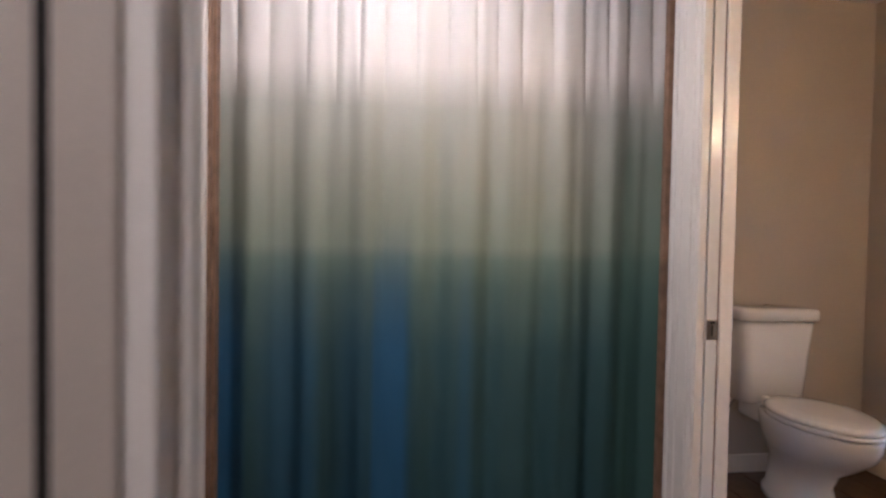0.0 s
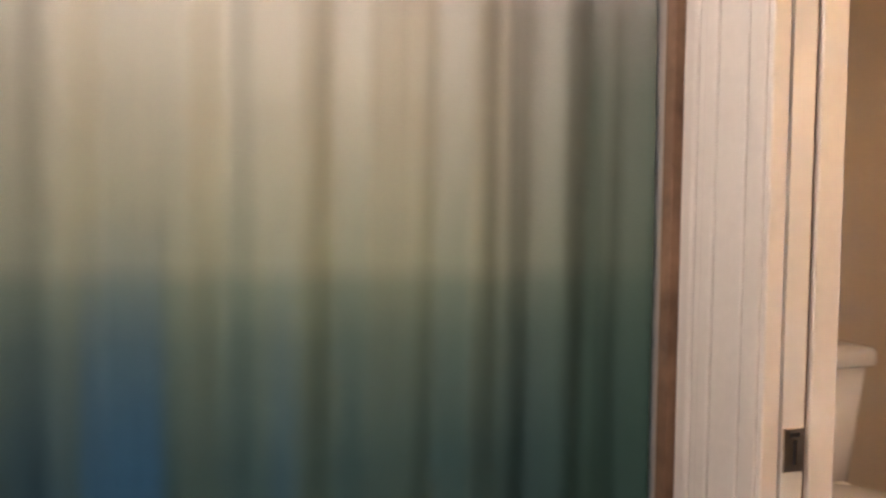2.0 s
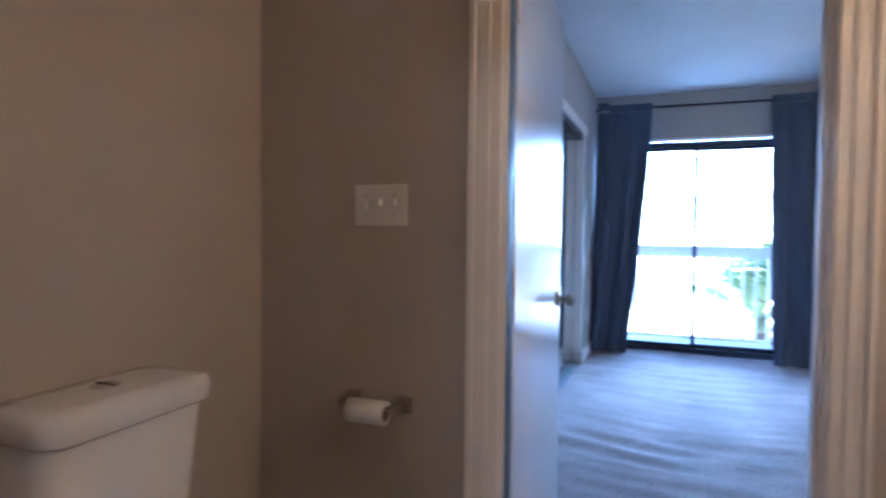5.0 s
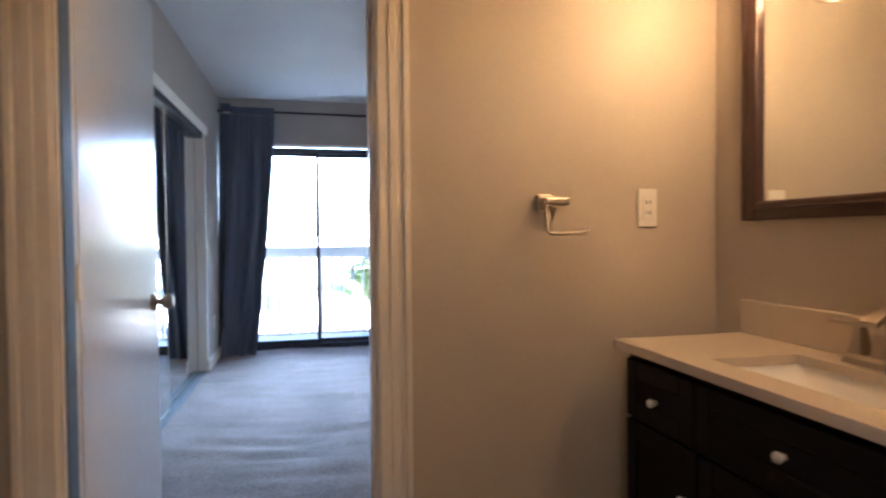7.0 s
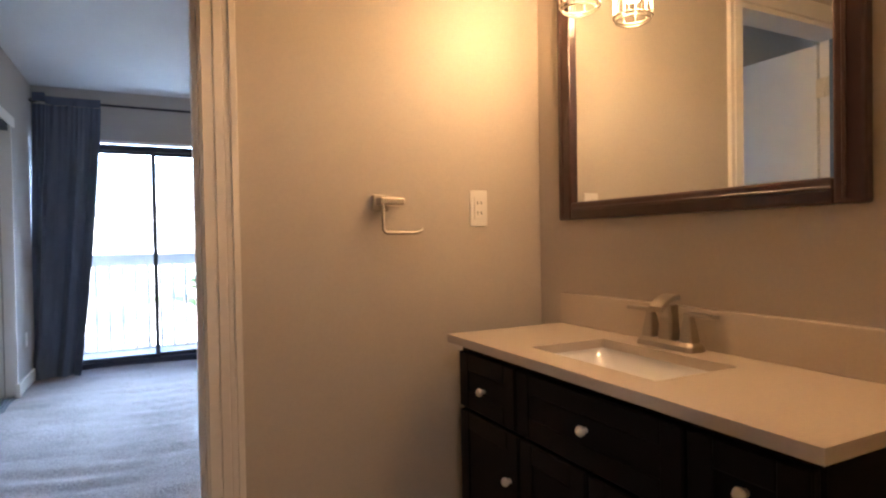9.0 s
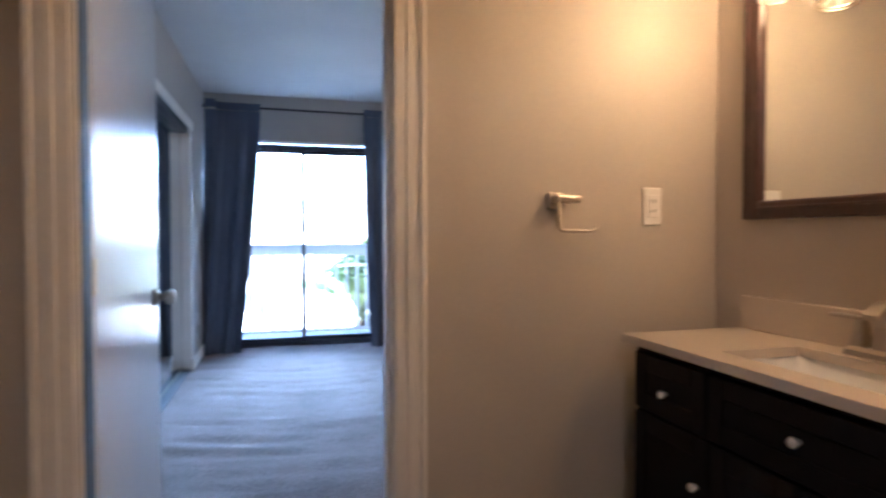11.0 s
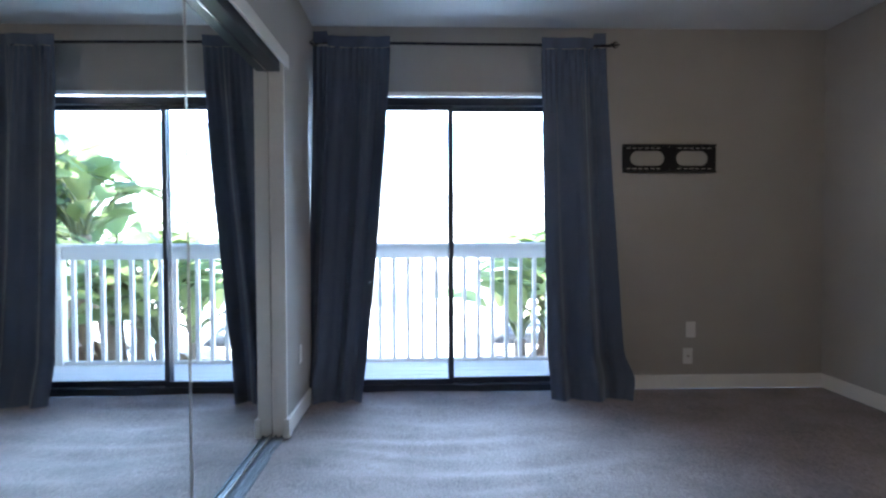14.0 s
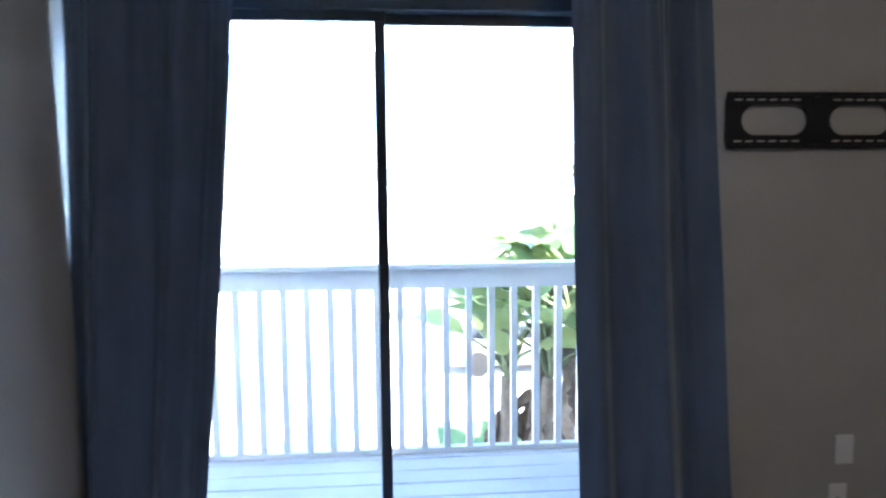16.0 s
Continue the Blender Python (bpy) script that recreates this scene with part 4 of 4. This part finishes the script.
# ceiling fan
FNX, FNY, FNZ = 1.77, 5.33, 2.37
fan = thing("ceiling_fan", "dark ceiling fan with a lit frosted lamp", "ceiling fan")
part("canopy", lathe([(0.0, 0), (0.065, 0), (0.06, -0.03), (0.02, -0.05)], (FNX, FNY, HC), "z", 24), FANM, fan, "", True)
part("downrod", tube([(FNX, FNY, HC - 0.05), (FNX, FNY, FNZ + 0.09)], 0.012, 10), FANM, fan)
part("motor", lathe([(0.03, 0.10), (0.09, 0.085), (0.10, 0.04), (0.09, 0.0), (0.0, 0.0)], (FNX, FNY, FNZ), "z", 28), FANM, fan, "", True)
lampp = part("lamp_bowl", lathe([(0.085, 0.0), (0.088, -0.012), (0.07, -0.035), (0.035, -0.048), (0.0, -0.05)], (FNX, FNY, FNZ), "z", 28), FANLIGHT, fan, "lit frosted lamp", True)
for k in range(5):
    a = radians(190 + 72 * k)
    d, s = Vector((math.cos(a), math.sin(a), 0)), Vector((-math.sin(a), math.cos(a), 0))
    secs = []
    for r, w in ((0.16, 0.045), (0.22, 0.055), (0.40, 0.064), (0.57, 0.066), (0.60, 0.052)):
        c = Vector((FNX, FNY, FNZ + 0.035)) + d * r
        secs.append([tuple(c + s * w + Vector((0, 0, 0.010))), tuple(c + s * w + Vector((0, 0, 0.016))), tuple(c - s * w + Vector((0, 0, -0.004))), tuple(c - s * w + Vector((0, 0, -0.010)))])
    bl = part("blade", loft(secs), FANM, fan)
    part("blade_iron", tube([Vector((FNX, FNY, FNZ + 0.035)) + d * 0.08, Vector((FNX, FNY, FNZ + 0.035)) + d * 0.19], 0.012, 8), FANM, bl)

# ---- balcony ----
DZ = -0.05
deck = tagged(part("balcony_frame", box(-2.6, 4.2, 7.215, 8.36, DZ - 0.20, DZ - 0.03), RAIL), "white balcony deck framing", kind="structure")
for k in range(8):
    y0 = 7.216 + k * 0.1425
    part("deck_board", box(-2.6, 4.2, y0, y0 + 0.136, DZ - 0.03, DZ, 0.003, None, 1), DECK, deck)
rl = thing("balcony_railing", "white painted wooden balcony railing with square balusters", "railing", kind="structure")
RY = 8.29
part("cap_rail", box(-2.6, 4.2, RY - 0.06, RY + 0.06, 1.005, 1.035, 0.004), RAIL, rl)
part("top_rail", box(-2.6, 4.2, RY - 0.02, RY + 0.02, 0.895, 1.005, 0.003), RAIL, rl)
part("bottom_rail", box(-2.6, 4.2, RY - 0.02, RY + 0.02, DZ, DZ + 0.03, 0.003), RAIL, rl)
for x in (-1.6, 2.0, 4.15):
    part("post", box(x - 0.045, x + 0.045, RY - 0.045, RY + 0.045, DZ, 1.005, 0.004), RAIL, rl)
base_baluster = None
k = 0
x = -2.5
while x < 4.1:
    if min(abs(x - p) for p in (-1.6, 2.0, 4.15)) > 0.07:
        if base_baluster is None:
            bm = box(-0.018, 0.018, -0.018, 0.018, DZ + 0.03, 0.895, 0.002, None, 1)
            base_baluster = part("baluster", bm, RAIL, rl)
            base_baluster.location = (x, RY, 0)
        else:
            o = new("baluster", base_baluster.data)
            o.parent = rl
            o.location = (x, RY, 0)
    x += 0.1285
structure("house_facade", box(-8, -1.2, 7.1, 7.21, -3, 4), STUCCO, "pale stucco facade")
structure("house_facade", box(3.34, 9, 7.1, 7.21, -3, 4), STUCCO, "pale stucco facade")
structure("house_facade", box(-1.2, 3.34, 7.1, 7.21, -3, -0.16), STUCCO, "pale stucco facade below the balcony")
structure("house_roof", box(-8, 9, -4, 8.0, 2.9, 3.1), ROOFM, "roof of the house")

# ---- outdoors ----
GZ = -2.9
structure("ground", box(-400, 400, 7.3, 900, GZ - 0.2, GZ), CONCRETE, "pale sunlit paving reaching the horizon")
bm = bmesh.new()
for x0, x1, y0, y1 in ((1.2, 5.5, 9.2, 16.0), (-1.6, -0.4, 12.5, 16.5)):
    box(x0, x1, y0, y1, GZ, GZ + 0.05, 0.02, bm)
structure("lawn", bm, GRASS, "patches of green lawn beside the path")


def house(x, y, w, h, n):
    hs = thing("house", "pale stucco house across the street", "house", "houses")
    part("wall", box(x - w / 2, x + w / 2, y, y + 8, GZ, GZ + h), STUCCO, hs)
    bm = bmesh.new()
    for sy in (0,):
        a = [bm.verts.new(p) for p in ((x - w / 2 - .4, y - .5, GZ + h), (x + w / 2 + .4, y - .5, GZ + h), (x + w / 2 + .4, y + 8.5, GZ + h), (x - w / 2 - .4, y + 8.5, GZ + h))]
        r0, r1 = bm.verts.new((x - w / 2, y + 4, GZ + h + 1.4)), bm.verts.new((x + w / 2, y + 4, GZ + h + 1.4))
        bm.faces.new((a[0], a[1], r1, r0)), bm.faces.new((a[2], a[3], r0, r1)), bm.faces.new((a[0], r0, a[3])), bm.faces.new((a[1], a[2], r1)), bm.faces.new(a[::-1])
    part("roof", bm, ROOFM, hs)
    for k in range(n):
        wx = x - w / 2 + w * (k + 0.5) / n
        for wz in ((GZ + 1.0, GZ + 2.2), (GZ + h - 1.6, GZ + h - 0.7))[: 2 if h > 4 else 1]:
            win = part("window", box(wx - 0.7, wx + 0.7, y - 0.06, y + 0.02, wz[0], wz[1], 0.02), RAIL, hs)
            for s in (-1, 1):
                part("pane", box(wx + s * 0.33 - 0.29, wx + s * 0.33 + 0.29, y - 0.08, y - 0.055, wz[0] + 0.08, wz[1] - 0.08), GREYM, win)
    return hs


house(-9, 30, 13, 5.6, 4)
house(6.5, 31, 14, 5.8, 5)
house(21, 33, 12, 5.2, 4)
house(-24, 32, 13, 5.2, 4)
car = thing("parked_car", "dark grey car parked on the street", "car")
part("body", loft([round_rect(1.6, 5.6, 19.0, 20.7, GZ + 0.25, 0.3), round_rect(1.5, 5.7, 18.95, 20.75, GZ + 0.6, 0.35), round_rect(1.7, 5.5, 19.0, 20.7, GZ + 0.9, 0.35)]), GREYM, car, "", True)
part("cabin", loft([round_rect(2.3, 4.9, 19.05, 20.65, GZ + 0.9, 0.3), round_rect(2.8, 4.4, 19.2, 20.5, GZ + 1.4, 0.25)]), ALU, car, "", True)
for wx in (2.4, 4.8):
    for wy in (18.98, 20.72):
        part("wheel", lathe([(0.2, -0.1), (0.31, -0.09), (0.31, 0.09), (0.2, 0.1)], (wx, wy, GZ + 0.31), "y", 20), DARK, car)


def leaf_mesh(length, width, droop, seed, torn):
    """A paddle leaf with a keel, drooping tip and a torn edge, along +y from the origin."""
    rng = random.Random(seed)
    bm = bmesh.new()
    n = 18
    rows = []
    for i in range(n + 1):
        q = i / n
        y, z = length * (q - 0.12 * droop * q * q), -droop * length * 0.55 * q ** 2.2
        w = width * math.sin(math.pi * min(1, q * 0.93 + 0.06)) ** 0.65
        row = []
        for s in (-1, -0.5, 0, 0.5, 1):
            cut = 1 - (torn * rng.random() if abs(s) == 1 and rng.random() < 0.6 else 0)
            row.append(bm.verts.new((s * w * cut, y + 0.04 * abs(s), z + 0.22 * w * abs(s) + 0.015 * math.sin(q * 30 + s * 5))))
        rows.append(row)
    for a, b in zip(rows, rows[1:]):
        for k in range(4):
            bm.faces.new((a[k], a[k + 1], b[k + 1], b[k]))
    return bm


LEAVES = []
for i in range(6):
    me_ob = part("leaf", leaf_mesh(0.95 + 0.12 * (i % 3), 0.23 + 0.03 * (i % 2), 0.35 + 0.18 * i, i, 0.22), LEAF, None, "", True)
    LEAVES.append(me_ob.data)
    bpy.data.objects.remove(me_ob)
LEAVES_Y = []
for me in LEAVES:
    c = me.copy()
    c.materials[0] = LEAF_Y
    LEAVES_Y.append(c)
LEAVES_D = []
for i in range(3):
    me_ob = part("leaf", leaf_mesh(0.9, 0.09, 1.2, 40 + i, 0.7), DRYLEAF, None, "", True)
    LEAVES_D.append(me_ob.data)
    bpy.data.objects.remove(me_ob)


def paradise_plant(x, y, top, count, seed, dead=10):
    rng = random.Random(seed)
    p = thing("bird_of_paradise_plant", "tall broad-leaved green plant with dry brown leaves below", "plant", "broad-leaved plants")
    stems = 3
    for s in range(stems):
        sx, sy = x + rng.uniform(-0.25, 0.25), y + rng.uniform(-0.25, 0.25)
        lean = (rng.uniform(-0.25, 0.25), rng.uniform(-0.2, 0.2))
        crown = Vector((sx + lean[0], sy + lean[1], top - 1.1 - rng.uniform(0, 0.5)))
        part("stem", tube([(sx, sy, GZ), (sx + lean[0] * 0.4, sy + lean[1] * 0.4, (GZ + crown.z) / 2), tuple(crown)], 0.1, 9, radii=[0.13, 0.11, 0.07]), DRYLEAF, p, "", True)
        for k in range(count // stems):
            a = rng.uniform(0, 6.283)
            out = rng.uniform(0.1, 0.5)
            up = rng.uniform(0.2, 0.75)
            tip = crown + Vector((math.cos(a) * out, math.sin(a) * out, up))
            mid = crown + Vector((math.cos(a) * out * 0.35, math.sin(a) * out * 0.35, up * 0.6))
            st = part("leaf_stalk", tube([tuple(crown), tuple(mid), tuple(tip)], 0.02, 6, radii=[0.03, 0.02, 0.014]), STALK, p, "", True)
            o = new("leaf", rng.choice(LEAVES_Y if rng.random() < 0.35 else LEAVES))
            o.parent = p
            o.matrix_basis = Matrix.Translation(tip) @ Euler((rng.uniform(0.35, 1.25), rng.uniform(-0.5, 0.5), a - math.pi / 2 + rng.uniform(-0.4, 0.4))).to_matrix().to_4x4() @ Matrix.Diagonal((rng.uniform(0.55, 0.9),) * 3 + (1,))
        for k in range(dead):
            a = rng.uniform(0, 6.283)
            o = new("dry_leaf", rng.choice(LEAVES_D))
            o.parent = p
            f = rng.uniform(0.2, 0.95)
            pos = Vector((sx + lean[0] * f, sy + lean[1] * f, GZ + (crown.z - GZ) * (0.35 + 0.62 * f)))
            o.matrix_basis = Matrix.Translation(pos) @ Euler((rng.uniform(-1.3, -0.7), rng.uniform(-0.5, 0.5), a)).to_matrix().to_4x4()
    return p


paradise_plant(1.68, 10.2, 1.3, 33, 11, 20)
paradise_plant(2.3, 10.0, 1.35, 33, 12, 18)
paradise_plant(3.9, 10.2, 2.7, 42, 13, 12)
paradise_plant(4.6, 11.0, 2.7, 30, 14, 8)
paradise_plant(3.2, 12.3, 1.7, 27, 15, 8)
paradise_plant(3.45, 10.9, 2.25, 42, 16, 14)
paradise_plant(4.6, 10.0, 2.5, 42, 17, 14)
paradise_plant(5.4, 10.6, 2.6, 42, 18, 12)


def tree(x, y, h, seed):
    rng = random.Random(seed)
    t = thing("tree", "leafy green street tree", "tree", "street trees")
    part("trunk", tube([(x, y, GZ), (x + 0.1, y, GZ + h * 0.35), (x, y + 0.1, GZ + h * 0.7)], 0.2, 9, radii=[0.22, 0.17, 0.08]), DRYLEAF, t)
    verts, faces = [], []
    for i in range(1500):
        r = rng.random() ** 0.5
        a, b = rng.uniform(0, 6.28), rng.uniform(-1, 1)
        lump = 1 + 0.35 * noise.noise(Vector((math.cos(a) * 1.7, math.sin(a) * 1.7, b * 1.7 + seed)))
        c = Vector((x, y, GZ + h * 0.68)) + Vector((math.cos(a) * math.sqrt(1 - b * b), math.sin(a) * math.sqrt(1 - b * b), b * 0.8)) * (r * h * 0.34 * lump)
        u = Vector((rng.uniform(-1, 1), rng.uniform(-1, 1), rng.uniform(-1, 1))).normalized() * 0.16
        w = u.orthogonal().normalized() * 0.08
        k = len(verts)
        verts += [tuple(c - u), tuple(c + w), tuple(c + u), tuple(c - w)]
        faces.append((k, k + 1, k + 2, k + 3))
    me = bpy.data.meshes.new("crown")
    me.from_pydata(verts, [], faces)
    me.materials.append(LEAF)
    cr = new("crown", me)
    cr.parent = t
    return t


tree(7.5, 15.5, 6.2, 3)
tree(11, 20, 7.5, 4)

# ---- small marks ----
lint = thing("lint", "small dark bit of lint on the carpet", "debris")
part("bit", lathe([(0.0, 0), (0.012, 0.002), (0.008, 0.006), (0.0, 0.007)], (1.45, 4.55, 0.0), "z", 8), DARK, lint)

# bathroom floor planks
for i in range(13):
    for j in range(4):
        x0 = -0.95 + j * 1.22 - (0.4 if i % 2 else 0)
        x1 = min(x0 + 1.215, 3.28)
        x0 = max(x0, -0.95)
        y0 = 0.2 + i * 0.172
        if x1 - x0 > 0.05:
            part("plank", box(x0, x1, y0, min(y0 + 0.168, 2.425), -0.006, 0.0, 0.001, None, 1), plank_mat, bath_floor)
for i in range(14):
    y0 = -2.2 + i * 0.172
    if y0 + 0.168 < 0.2:
        part("plank", box(-0.55, 3.28, y0, y0 + 0.168, -0.006, 0.0, 0.001, None, 1), plank_mat, bath_floor)
